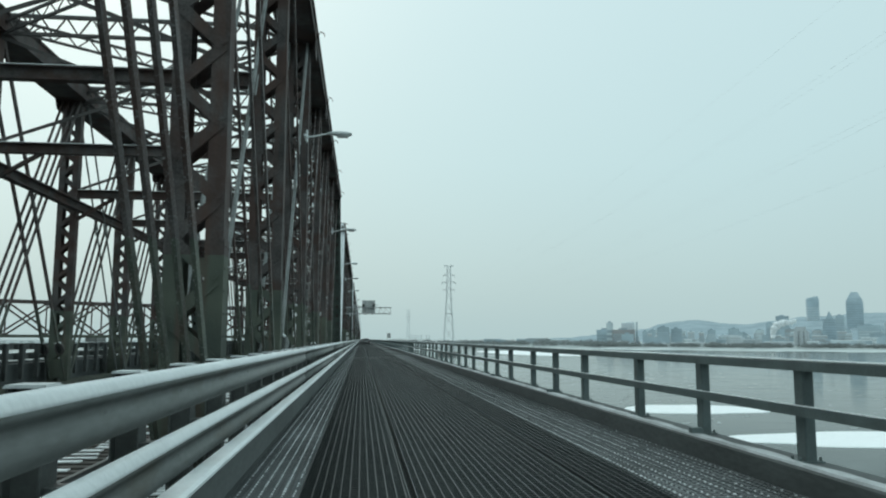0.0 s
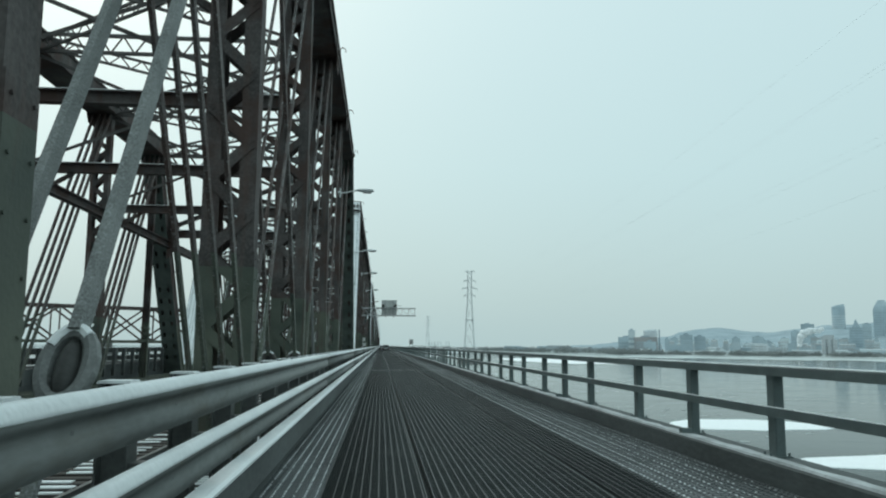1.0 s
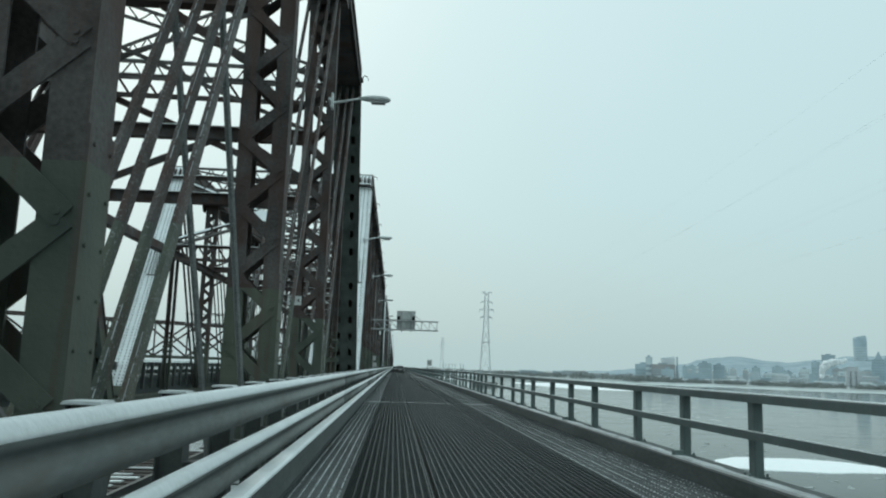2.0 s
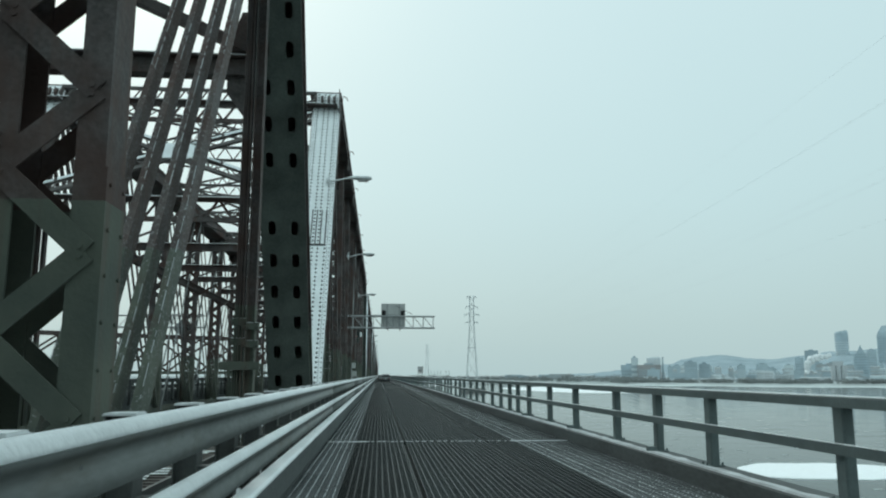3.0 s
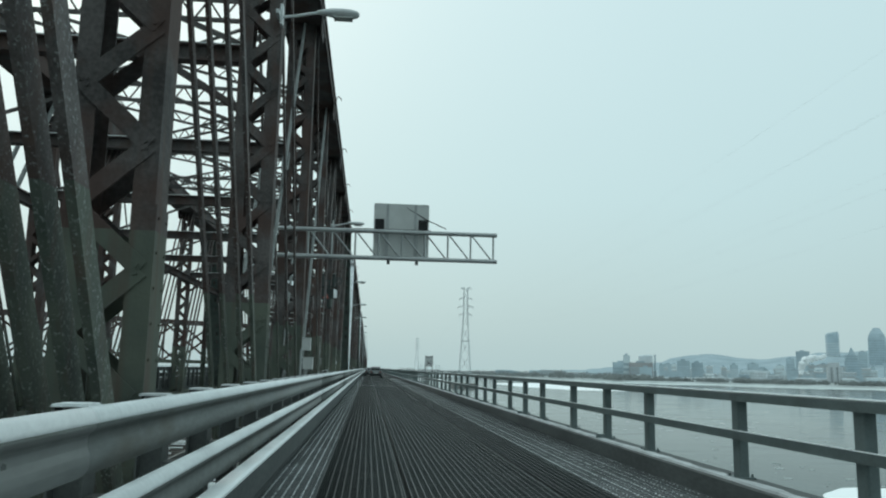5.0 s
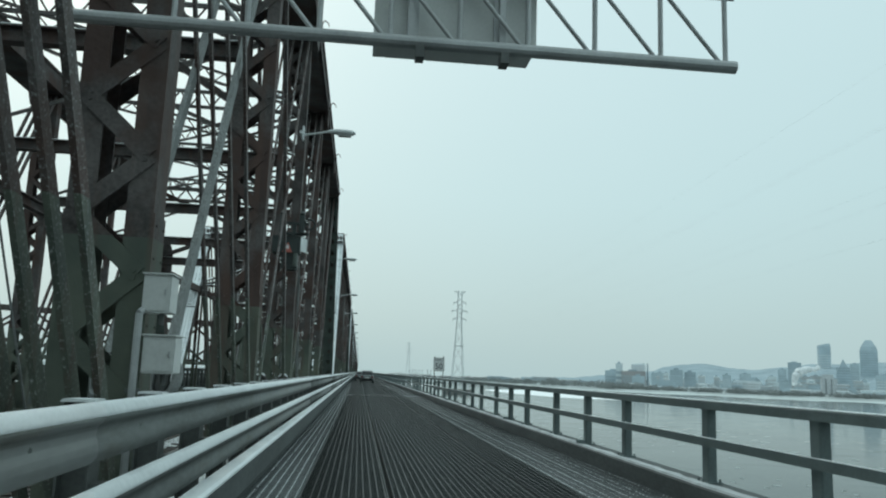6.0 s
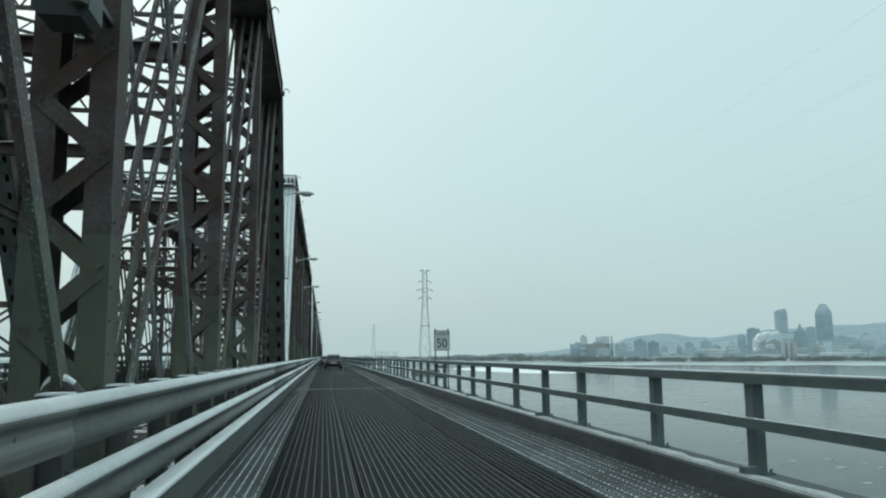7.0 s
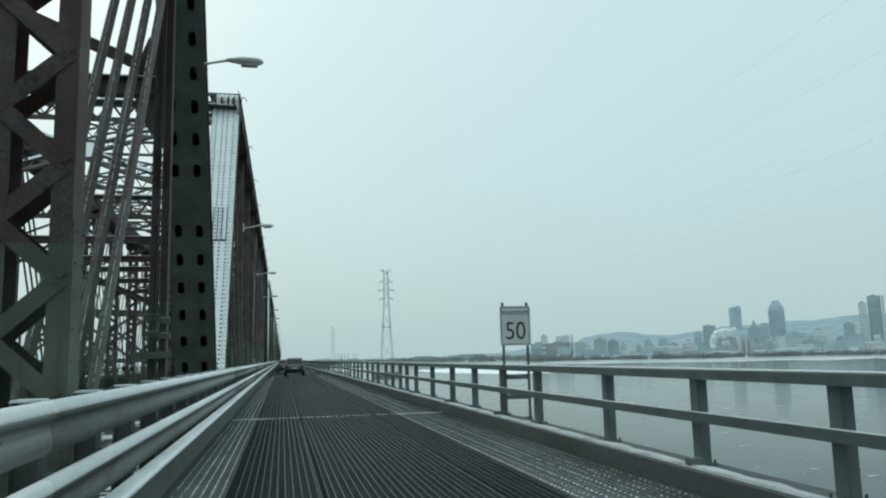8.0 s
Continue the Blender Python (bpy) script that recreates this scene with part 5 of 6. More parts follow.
# ---- city ----
def building(name, az, dist, width, depth, el_top, wall_mat, label, kind="box", bands=0, band_mat=None, base=None, y0=118, joined=False):
    x, y = polar(az, dist, y0)
    top = 1.35 + dist * math.tan(radians(el_top))
    z0 = WZ + 3 if base is None else base
    th = tagged(empty(name, x, y, z0), label, "building", "city buildings")
    th.rotation_euler.z = radians(-az)
    h = top - z0
    w, d = width / 2, depth / 2
    bm = bmesh.new()
    if kind == "round":
        n = 20
        tube_r = [(math.cos(math.tau * i / n), math.sin(math.tau * i / n)) for i in range(n)]
        lo = [bm.verts.new((w * a, d * b, 0)) for a, b in tube_r]
        hi = [bm.verts.new((w * a, d * b, h * 0.93)) for a, b in tube_r]
        up = [bm.verts.new((w * a * 0.86, d * b * 0.86, h * (0.975 + 0.02 * a))) for a, b in tube_r]
        for i in range(n):
            j = (i + 1) % n
            bm.faces.new((lo[i], lo[j], hi[j], hi[i]))
            bm.faces.new((hi[i], hi[j], up[j], up[i]))
        bm.faces.new(up)
    elif kind == "taper":
        prof = [(w, 0), (w, h * 0.80), (w * 0.82, h * 0.88), (w * 0.42, h * 0.985), (w * 0.36, h)]
        rings = [[bm.verts.new((sx * r, sy * min(r, d), z)) for sx, sy in ((-1, -1), (1, -1), (1, 1), (-1, 1))] for r, z in prof]
        for a, b in zip(rings, rings[1:]):
            for i in range(4):
                bm.faces.new((a[i], a[(i + 1) % 4], b[(i + 1) % 4], b[i]))
        bm.faces.new(rings[-1])
    elif kind == "shed":
        prism(bm, [(-w, 0), (w, 0), (w * 0.97, h), (w * 0.1, h * 0.78), (-w, h * 0.45)], -d, d)
    elif kind == "silos":
        n = max(3, round(width / 9))
        r = w / n
        for i in range(n):
            tube(bm, (-w + r * (2 * i + 1), -d * 0.5, 0), (-w + r * (2 * i + 1), -d * 0.5, h * 0.78), r * 0.97, 12)
        box(bm, -w, w, -d * 0.4, d, 0, h * 0.76)
        box(bm, -w * 0.75, w * 0.6, -d * 0.3, d * 0.5, h * 0.76, h)
    elif kind == "gable":
        prism(bm, [(-w, 0), (w, 0), (w, h * 0.55), (0, h), (-w, h * 0.55)], -d, d)
    else:
        box(bm, -w, w, -d, d, 0, h)
    part("wall", bm, wall_mat, th)
    if kind == "box":
        bm = bmesh.new()
        box(bm, -w * 1.01, w * 1.01, -d * 1.01, d * 1.01, h, h + 1.2)
        part("roof", bm, SNOW if wall_mat in (BRICKFAR, TOWERPALE) and el_top < 0.6 else wall_mat, th)
        if h > 25:
            bm = bmesh.new()
            box(bm, -w * 0.45, w * 0.3, -d * 0.4, d * 0.4, h + 1.2, h + 5.5)
            part("plant_room", bm, TOWERDARK, th)
    if joined:
        bm = bmesh.new()
        for i in range(bands):
            zz = h * (0.12 + 0.8 * i / bands) if kind == "box" else h * (0.08 + 0.45 * i / bands)
            n = max(2, int(width / 7))
            for j in range(n):
                xa = -w * 0.92 + w * 1.84 * j / n
                box(bm, xa, xa + w * 1.3 / n, -d - 0.15, -d + 0.3, zz, zz + h * 0.4 / bands)
        part("window_grid", bm, band_mat or TOWERDARK, th, kind="stuff")
        return th
    for i in range(bands):
        bm = bmesh.new()
        zz = h * (0.06 + 0.72 * i / max(1, bands))
        e = 0.15
        bh = h * 0.72 / max(1, bands) * 0.5
        if kind == "round":
            lo = [bm.verts.new(((w + e) * a, (d + e) * b, zz)) for a, b in tube_r]
            hi = [bm.verts.new(((w + e) * a, (d + e) * b, zz + bh)) for a, b in tube_r]
            for q in range(20):
                bm.faces.new((lo[q], lo[(q + 1) % 20], hi[(q + 1) % 20], hi[q]))
        else:
            box(bm, -w * 0.94, w * 0.94, -d - e, -d + 0.3, zz, zz + bh)
        part("window_band", bm, band_mat or TOWERDARK, th)
    return th


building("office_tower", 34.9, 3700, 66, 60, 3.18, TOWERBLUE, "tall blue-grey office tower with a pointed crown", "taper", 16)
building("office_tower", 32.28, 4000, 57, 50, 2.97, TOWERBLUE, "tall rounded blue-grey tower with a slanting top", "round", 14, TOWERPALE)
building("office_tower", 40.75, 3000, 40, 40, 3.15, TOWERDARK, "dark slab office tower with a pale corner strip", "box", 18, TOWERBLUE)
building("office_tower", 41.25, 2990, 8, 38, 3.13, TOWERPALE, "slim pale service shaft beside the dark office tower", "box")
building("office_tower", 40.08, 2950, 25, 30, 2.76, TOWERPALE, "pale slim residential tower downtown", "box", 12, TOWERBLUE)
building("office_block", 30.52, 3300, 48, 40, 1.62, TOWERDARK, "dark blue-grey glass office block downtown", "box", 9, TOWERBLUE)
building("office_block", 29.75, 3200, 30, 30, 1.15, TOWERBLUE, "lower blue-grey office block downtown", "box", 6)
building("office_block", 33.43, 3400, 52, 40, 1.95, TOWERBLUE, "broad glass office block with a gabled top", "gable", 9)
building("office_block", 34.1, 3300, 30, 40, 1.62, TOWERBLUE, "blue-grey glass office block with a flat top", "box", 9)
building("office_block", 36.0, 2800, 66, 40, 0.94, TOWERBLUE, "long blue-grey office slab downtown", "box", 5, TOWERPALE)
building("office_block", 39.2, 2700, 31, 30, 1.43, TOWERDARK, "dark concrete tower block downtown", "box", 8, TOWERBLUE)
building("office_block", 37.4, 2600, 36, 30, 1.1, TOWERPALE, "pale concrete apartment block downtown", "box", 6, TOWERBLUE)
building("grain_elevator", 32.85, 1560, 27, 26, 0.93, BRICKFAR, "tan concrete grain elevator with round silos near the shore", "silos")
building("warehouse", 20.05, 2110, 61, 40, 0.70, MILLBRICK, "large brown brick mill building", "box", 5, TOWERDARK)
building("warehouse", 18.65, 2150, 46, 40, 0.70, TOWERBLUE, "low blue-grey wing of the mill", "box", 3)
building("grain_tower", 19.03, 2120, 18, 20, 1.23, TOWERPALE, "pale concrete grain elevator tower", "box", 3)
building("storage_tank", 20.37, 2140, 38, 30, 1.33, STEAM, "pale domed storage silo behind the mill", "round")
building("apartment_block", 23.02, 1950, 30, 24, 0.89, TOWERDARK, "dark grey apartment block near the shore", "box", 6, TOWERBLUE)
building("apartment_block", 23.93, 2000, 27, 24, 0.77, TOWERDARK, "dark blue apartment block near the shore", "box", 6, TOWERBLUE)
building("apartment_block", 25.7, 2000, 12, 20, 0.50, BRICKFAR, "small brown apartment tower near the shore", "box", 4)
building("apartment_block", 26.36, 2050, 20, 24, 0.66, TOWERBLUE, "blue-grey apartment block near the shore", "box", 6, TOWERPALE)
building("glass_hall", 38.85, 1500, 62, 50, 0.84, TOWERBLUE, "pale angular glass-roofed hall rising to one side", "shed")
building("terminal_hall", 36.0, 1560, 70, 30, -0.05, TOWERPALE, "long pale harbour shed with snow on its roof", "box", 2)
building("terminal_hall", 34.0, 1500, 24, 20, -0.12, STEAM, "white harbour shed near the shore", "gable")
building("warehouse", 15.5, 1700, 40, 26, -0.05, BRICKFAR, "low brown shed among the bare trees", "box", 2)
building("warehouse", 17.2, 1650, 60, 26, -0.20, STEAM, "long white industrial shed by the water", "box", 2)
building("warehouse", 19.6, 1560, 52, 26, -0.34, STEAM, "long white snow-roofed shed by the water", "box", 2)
# the mill's chimney
x, y = polar(21.02, 2110, 118)
chim = tagged(empty("chimney", x, y, WZ + 3), "tall dark brick chimney beside the mill", "chimney")
bm = bmesh.new()
tube(bm, (0, 0, 0), (0, 0, 59), 3.0, 10, 1.7)
part("stack", bm, TOWERDARK, chim)
bm = bmesh.new()
tube(bm, (0, 0, 59), (0, 0, 60.5), 2.2, 10)
part("rim", bm, TOWERDARK, chim)
rng = random.Random(77)
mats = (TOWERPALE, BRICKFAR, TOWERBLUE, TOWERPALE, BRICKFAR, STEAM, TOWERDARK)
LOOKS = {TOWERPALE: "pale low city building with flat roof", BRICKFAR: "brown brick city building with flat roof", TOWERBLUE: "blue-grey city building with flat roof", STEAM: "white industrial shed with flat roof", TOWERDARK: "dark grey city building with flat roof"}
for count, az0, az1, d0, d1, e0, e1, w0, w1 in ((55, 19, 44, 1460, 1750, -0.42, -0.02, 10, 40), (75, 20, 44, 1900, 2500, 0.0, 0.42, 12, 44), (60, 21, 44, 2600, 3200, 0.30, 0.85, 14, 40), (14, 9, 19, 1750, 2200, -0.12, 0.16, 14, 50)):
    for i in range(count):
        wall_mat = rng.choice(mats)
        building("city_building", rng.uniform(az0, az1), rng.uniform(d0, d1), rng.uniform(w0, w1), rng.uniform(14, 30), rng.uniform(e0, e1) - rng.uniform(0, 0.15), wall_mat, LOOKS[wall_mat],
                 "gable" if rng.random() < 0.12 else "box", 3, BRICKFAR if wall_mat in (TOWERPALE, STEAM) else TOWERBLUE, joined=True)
# steam over the harbour
x, y = polar(30.6, 1800, 118)
st = empty("steam_plume", x, y, WZ + 4)
st.rotation_euler.z = radians(-30.6)
rng = random.Random(5)
for i in range(22):
    bm = bmesh.new()
    t = i / 21
    bmesh.ops.create_icosphere(bm, subdivisions=3, radius=(3.2 + 4.2 * math.sin(math.pi * min(1, t * 1.25)) + 1.5 * t) * rng.uniform(0.75, 1.15))
    for v in bm.verts:
        v.co *= 1 + 0.35 * noise.noise(v.co * 0.22 + Vector((i * 7, 0, 0))) + 0.15 * noise.noise(v.co * 0.6 + Vector((0, i * 3, 0)))
    off = Vector((15 * min(1, t * 2) + 70 * max(0, t - 0.5) + rng.uniform(-2.5, 2.5), rng.uniform(-3, 3), 14 + 29 * math.sin(min(1, t * 1.6) * math.pi / 2) + 9 * t + rng.uniform(-2, 2)))
    for v in bm.verts:
        v.co += off
    part("puff", bm, STEAMWHITE, st, smooth=True)
bm = bmesh.new()
tube(bm, (-1, 0, 0), (-1, 0, 15), 2.0, 8)
part("vent_stack", bm, BRICKFAR, st)
tagged(st, "small white steam plume over a harbour stack", "steam")


# ---- power line ----
ARMS = ((0.72, 5.7), (0.80, 7.0), (0.883, 5.6), (0.995, 4.4))


def pylon(x, y, height):
    th = tagged(empty("power_pylon", x, y, WZ), "tall grey lattice power pylon with four pairs of arms", "power pylon", "power pylons")
    h = height
    lv = [(0, 5.6), (0.15, 4.8), (0.31, 4.0), (0.456, 3.2), (0.59, 2.55), (0.72, 2.0), (0.76, 1.95), (0.80, 1.9), (0.84, 1.85), (0.883, 1.8), (0.94, 1.75), (1.0, 1.7)]
    for sx in (-1, 1):
        for sy in (-1, 1):
            bm = bmesh.new()
            rings = [[bm.verts.new((sx * wa + p * 0.15, sy * wa + q * 0.15, a * h)) for p, q in ((-1, -1), (1, -1), (1, 1), (-1, 1))] for a, wa in lv]
            for ra, rb in zip(rings, rings[1:]):
                for i in range(4):
                    bm.faces.new((ra[i], ra[(i + 1) % 4], rb[(i + 1) % 4], rb[i]))
            bm.faces.new(rings[0][::-1])
            bm.faces.new(rings[-1])
            part("leg", bm, PYLON, th)
    bm = bmesh.new()
    for i, ((a, wa), (b, wb)) in enumerate(zip(lv, lv[1:])):
        for sg in (-1, 1):
            beam(bm, (-wa, sg * wa, a * h), (wb, sg * wb, b * h), 0.13, 0.13)
            beam(bm, (wa, sg * wa, a * h), (-wb, sg * wb, b * h), 0.15, 0.15)
            beam(bm, (sg * wa, -wa, a * h), (sg * wb, wb, b * h), 0.15, 0.15)
            beam(bm, (-wb, sg * wb, b * h), (wb, sg * wb, b * h), 0.15, 0.15)
    part("bracing", bm, PYLON, th, "cross bracing", kind="stuff")
    bm = bmesh.new()
    for sg in (-1, 1):
        beam(bm, (-3.8, sg * 3.2, 0.456 * h), (3.8, sg * 3.2, 0.456 * h), 0.4, 0.5, (0, 1, 0))
    part("waist_frame", bm, PYLON, th, "level frame at the waist of the pylon")
    for zf, w in ARMS:
        for sg in (-1, 1):
            bm = bmesh.new()
            beam(bm, (sg * 1.8, 0, zf * h), (sg * w, 0, zf * h), 0.36, 0.36, (0, 1, 0))
            beam(bm, (sg * 1.8, 0, zf * h + (1.6 if zf < 0.95 else -1.6)), (sg * w, 0, zf * h + 0.1), 0.3, 0.3, (0, 1, 0))
            arm = part("arm", bm, PYLON, th)
            bm = bmesh.new()
            tube(bm, (sg * w, 0, zf * h + 0.2), (sg * w, 0, zf * h - 2.0), 0.13, 6)
            part("insulator", bm, PYLON, arm)
    bm = bmesh.new()
    box(bm, -11, 11, -11, 11, -1, 3.4)
    part("footing", bm, CONCRETE, th, "concrete river footing")
    return th


PYX, PYY, PYH = 85.5, 765.0, 88.7
pylon(PYX, PYY, PYH)
pylon(116, 1950, PYH)
line = tagged(empty("power_line", 0, 0, 0), "thin sagging power cables between the pylons", "power line")
for zf, w in ARMS[:3]:
    for sg in (-1, 1):
        for (xa, ya), (xb, yb), sag in (((PYX, PYY), (116, 1950), 32), ((PYX, PYY), (36, -340), 28)):
            cu = bpy.data.curves.new("cable", "CURVE")
            cu.dimensions = "3D"
            cu.bevel_depth = 0.006
            cu.bevel_resolution = 0
            sp = cu.splines.new("POLY")
            sp.points.add(40)
            for i in range(41):
                t = i / 40
                sp.points[i].co = (xa + (xb - xa) * t + sg * w, ya + (yb - ya) * t, WZ + zf * PYH - 1.8 - sag * 4 * t * (1 - t), 1)
            cu.materials.append(WIRE)
            c = new("cable", cu)
            c.parent = line
# masts at the end of the bridge
for az in (3.75, 3.98, 4.22, 4.47, 4.70, 5.11, 5.34):
    x, y = polar(az, 1500, 118)
    m = tagged(empty("light_mast", x, y, WZ), "slim grey light mast at the end of the bridge", "light mast", "light masts")
    bm = bmesh.new()
    tube(bm, (0, 0, 0), (0, 0, 21.5), 0.6, 6, 0.4)
    part("pole", bm, PYLON, m)
    bm = bmesh.new()
    box(bm, -1.0, 1.0, -0.3, 0.3, 21.5, 23.0)
    part("lamp_head", bm, PYLON, m)

# ---- railway bridge that branches off ahead ----
bx, by, ux, uy = -20.0, 312.0, -0.785, -0.62
rb = tagged(empty("railway_bridge", bx, by, 0), "dark steel truss bridge branching off ahead, beyond the trusses", "railway bridge")
rb.rotation_euler.z = math.atan2(uy, ux)
bay, nb = 13.8, 17
for side in (-4.2, 4.2):
    for nm, z, hh in (("top_chord", 12.4, 0.8), ("bottom_chord", 2.0, 0.9)):
        bm = bmesh.new()
        box(bm, 0, bay * nb, side - 0.35, side + 0.35, z - hh / 2, z + hh / 2)
        part(nm, bm, STEEL, rb)
    for i in range(nb + 1):
        bm = bmesh.new()
        box(bm, i * bay - 0.16, i * bay + 0.16, side - 0.25, side + 0.25, 2.0, 12.2)
        part("vertical", bm, STEEL, rb)
    for i in range(nb):
        for a, b, o in ((2.2, 12.2, 0.12), (12.2, 2.2, -0.12)):
            bm = bmesh.new()
            beam(bm, (i * bay, side + o, a), ((i + 1) * bay, side + o, b), 0.24, 0.52, (0, 1, 0))
            part("diagonal", bm, STEEL, rb)
for i in range(0, nb + 1, 6):
    bm = bmesh.new()
    box(bm, i * bay - 1.4, i * bay + 1.4, -5, 5, WZ - 0.5, 1.55)
    part("pier", bm, CONCRETE, rb, "concrete pier")


# ---- street lamps on the truss side ----
def street_lamp(y):
    th = tagged(empty("street_lamp", -1.62, y, -0.12), "grey cobra-head street lamp on an arm from the truss", "street lamp", "street lamps")
    bm = bmesh.new()
    box(bm, -0.30, -0.25, -0.1, 0.1, 7.95, 8.35)
    box(bm, -0.36, -0.30, -0.25, 0.25, 8.09, 8.17)
    part("wall_bracket", bm, LAMPGREY, th)
    bm = bmesh.new()
    pts = [(-0.27, 0, 8.12), (0.0, 0, 8.16), (0.25, 0, 8.22), (0.48, 0, 8.26)]
    for a, b in zip(pts, pts[1:]):
        tube(bm, a, b, 0.03, 8)
    part("arm", bm, LAMPGREY, th)
    bm = bmesh.new()
    prof = [(0.38, 0.035, 0.03, 0.03), (0.50, 0.07, 0.06, 0.05), (0.66, 0.12, 0.085, 0.07), (0.86, 0.15, 0.09, 0.10), (1.05, 0.145, 0.08, 0.095), (1.17, 0.11, 0.05, 0.06), (1.21, 0.05, 0.02, 0.03)]
    rings = []
    for px, w, u, dn in prof:
        ring = []
        for i in range(12):
            t = math.tau * i / 12
            zz = math.sin(t) * (u if math.sin(t) > 0 else dn)
            ring.append(bm.verts.new((px, w * math.cos(t), 8.26 + zz)))
        rings.append(ring)
    for a, b in zip(rings, rings[1:]):
        for i in range(12):
            bm.faces.new((a[i], a[(i + 1) % 12], b[(i + 1) % 12], b[i]))
    bm.faces.new(rings[0][::-1])
    bm.faces.new(rings[-1])
    hd = part("lamp_head", bm, LAMPGREY, th, "cobra-head housing", smooth=True)
    bm = bmesh.new()
    box(bm, 0.72, 1.08, -0.10, 0.10, 8.145, 8.165)
    part("lens", bm, BOXGREY, hd, "unlit frosted lens")
    return th


LAMPS = [25.45, 48.36, 70.2, 87.57, 109.86, 135.54, 157.95] + [180.4 + 22.4 * i for i in range(24)]
sl = street_lamp(LAMPS[0])
POSTS_ALL = [p + SPAN * k for k in range(0, 12) for p in PTS]
for i, y in enumerate([3.3] + LAMPS[1:]):
    if y > 170:
        y = min(POSTS_ALL, key=lambda p: abs(p - y))
    copy_thing(sl, pose(-1.62, y, -0.12))


# ---- gantry with a message board seen from behind ----
def gantry(y):
    th = tagged(empty("sign_gantry", 0, y, 0), "aluminium tube cantilever gantry fixed to the truss over the road", "sign gantry", "sign gantries")
    zt, zb, x0, x1 = 5.17, 4.41, -2.7, 3.54
    for nm, z in (("top_tube", zt), ("bottom_tube", zb)):
        bm = bmesh.new()
        tube(bm, (x0, 0, z), (x1, 0, z), 0.062, 12)
        part(nm, bm, ALU, th, smooth=False)
    n = 9
    xs = [x1 - 0.10 - 0.655 * i for i in range(n)]
    for i, x in enumerate(xs):
        bm = bmesh.new()
        tube(bm, (x, 0, zb), (x, 0, zt), 0.026, 8)
        part("upright", bm, ALU, th)
        if i:
            bm = bmesh.new()
            tube(bm, (x + 0.04, 0, zt - 0.04), (xs[i - 1] - 0.06, 0, zb + 0.04), 0.022, 8)
            part("diagonal", bm, ALU, th)
    for x in (0.45, 1.25):
        bm = bmesh.new()
        box(bm, x - 0.04, x + 0.04, -0.06, 0.10, zb - 0.16, zb - 0.05)
        part("bracket", bm, POSTSTEEL, th)
    bm = bmesh.new()
    beam(bm, (x0 + 0.1, 0.12, zt + 0.08), (x1 - 1.9, 0.1, zt + 0.08), 0.03, 0.03)
    part("conduit", bm, BLACK, th)
    return th


g1 = gantry(94.95)
copy_thing(g1, pose(-14.2, 95.6, 0, 0, 0, 180))
vms = tagged(empty("message_board", 0.80, 95.02, 4.50), "grey metal rear of a message board with two black vents", "message board")
bm = bmesh.new()
prism(bm, [(-0.79, 0.0), (0.79, 0.0), (0.79, 1.48), (0.77, 1.52), (-0.77, 1.52), (-0.79, 1.48)], 0.08, 0.55)
part("case", bm, BOXGREY, vms)
for x in (-0.40, 0.40):
    bm = bmesh.new()
    box(bm, x - 0.035, x + 0.035, 0.045, 0.08, 0.02, 1.5)
    part("rib", bm, ALU, vms)
for x in (-0.62, 0.62):
    bm = bmesh.new()
    box(bm, x - 0.13, x + 0.13, 0.055, 0.08, 0.74, 1.06)
    v = part("vent", bm, BLACK, vms, "black louvred vent")
    for i in range(6):
        bm = bmesh.new()
        box(bm, x - 0.12, x + 0.12, 0.04, 0.06, 0.77 + i * 0.05, 0.785 + i * 0.05)
        part("slat", bm, BLACK, v)
bm = bmesh.new()
tube(bm, (0.75, 0.05, 1.06), (1.28, 0.0, 0.82), 0.014, 6)
tube(bm, (0.0, 0.1, 1.5), (0.75, 0.05, 1.06), 0.012, 6)
part("cable", bm, BLACK, vms)
for x in (-0.44, 0.44):
    bm = bmesh.new()
    box(bm, x - 0.03, x + 0.03, -0.02, 0.08, 0.0, 0.75)
    part("hanger", bm, ALU, vms)
dm = tagged(empty("warning_sign", -12.95, 95.75, 4.38), "grey rear of a diamond warning sign on the far gantry", "road sign")
bm = bmesh.new()
hexa(bm, [(a, b * 0.01, c) for a, c in ((-0.62, 0), (0, -0.62), (0, 0.62), (0.62, 0)) for b in (-1, 1)])
part("plate", bm, ALU, dm)


def lettering(body, size, mat, name="lettering"):
    cu = bpy.data.curves.new(name, "FONT")
    cu.body = body
    cu.size = size
    cu.align_x = "CENTER"
    cu.align_y = "CENTER"
    cu.extrude = 0.002
    tmp = bpy.data.objects.new(name, cu)
    scene.collection.objects.link(tmp)
    me = bpy.data.meshes.new_from_object(tmp.evaluated_get(bpy.context.evaluated_depsgraph_get()))
    bpy.data.objects.remove(tmp)
    me.materials.clear()
    me.materials.append(mat)
    return new(name, me)


# ---- speed limit sign ----
sg = tagged(empty("speed_sign", 4.61, 133.0, 0.14), "white speed limit sign reading MAXIMUM 50 on two posts", "road sign")
bm = bmesh.new()
prism(bm, [(-0.30, 1.385), (0.30, 1.385), (0.315, 1.40), (0.315, 2.155), (0.30, 2.17), (-0.30, 2.17), (-0.315, 2.155), (-0.315, 1.40)], -0.004, 0.0)
sp = part("plate", bm, SIGNWHITE, sg)
bm = bmesh.new()
for a, b, c, d in ((-0.295, 0.295, 1.405, 1.418), (-0.295, 0.295, 2.137, 2.15), (-0.295, -0.282, 1.405, 2.15), (0.282, 0.295, 1.405, 2.15)):
    box(bm, a, b, -0.0065, -0.0042, c, d)
part("border", bm, SIGNBLACK, sp)
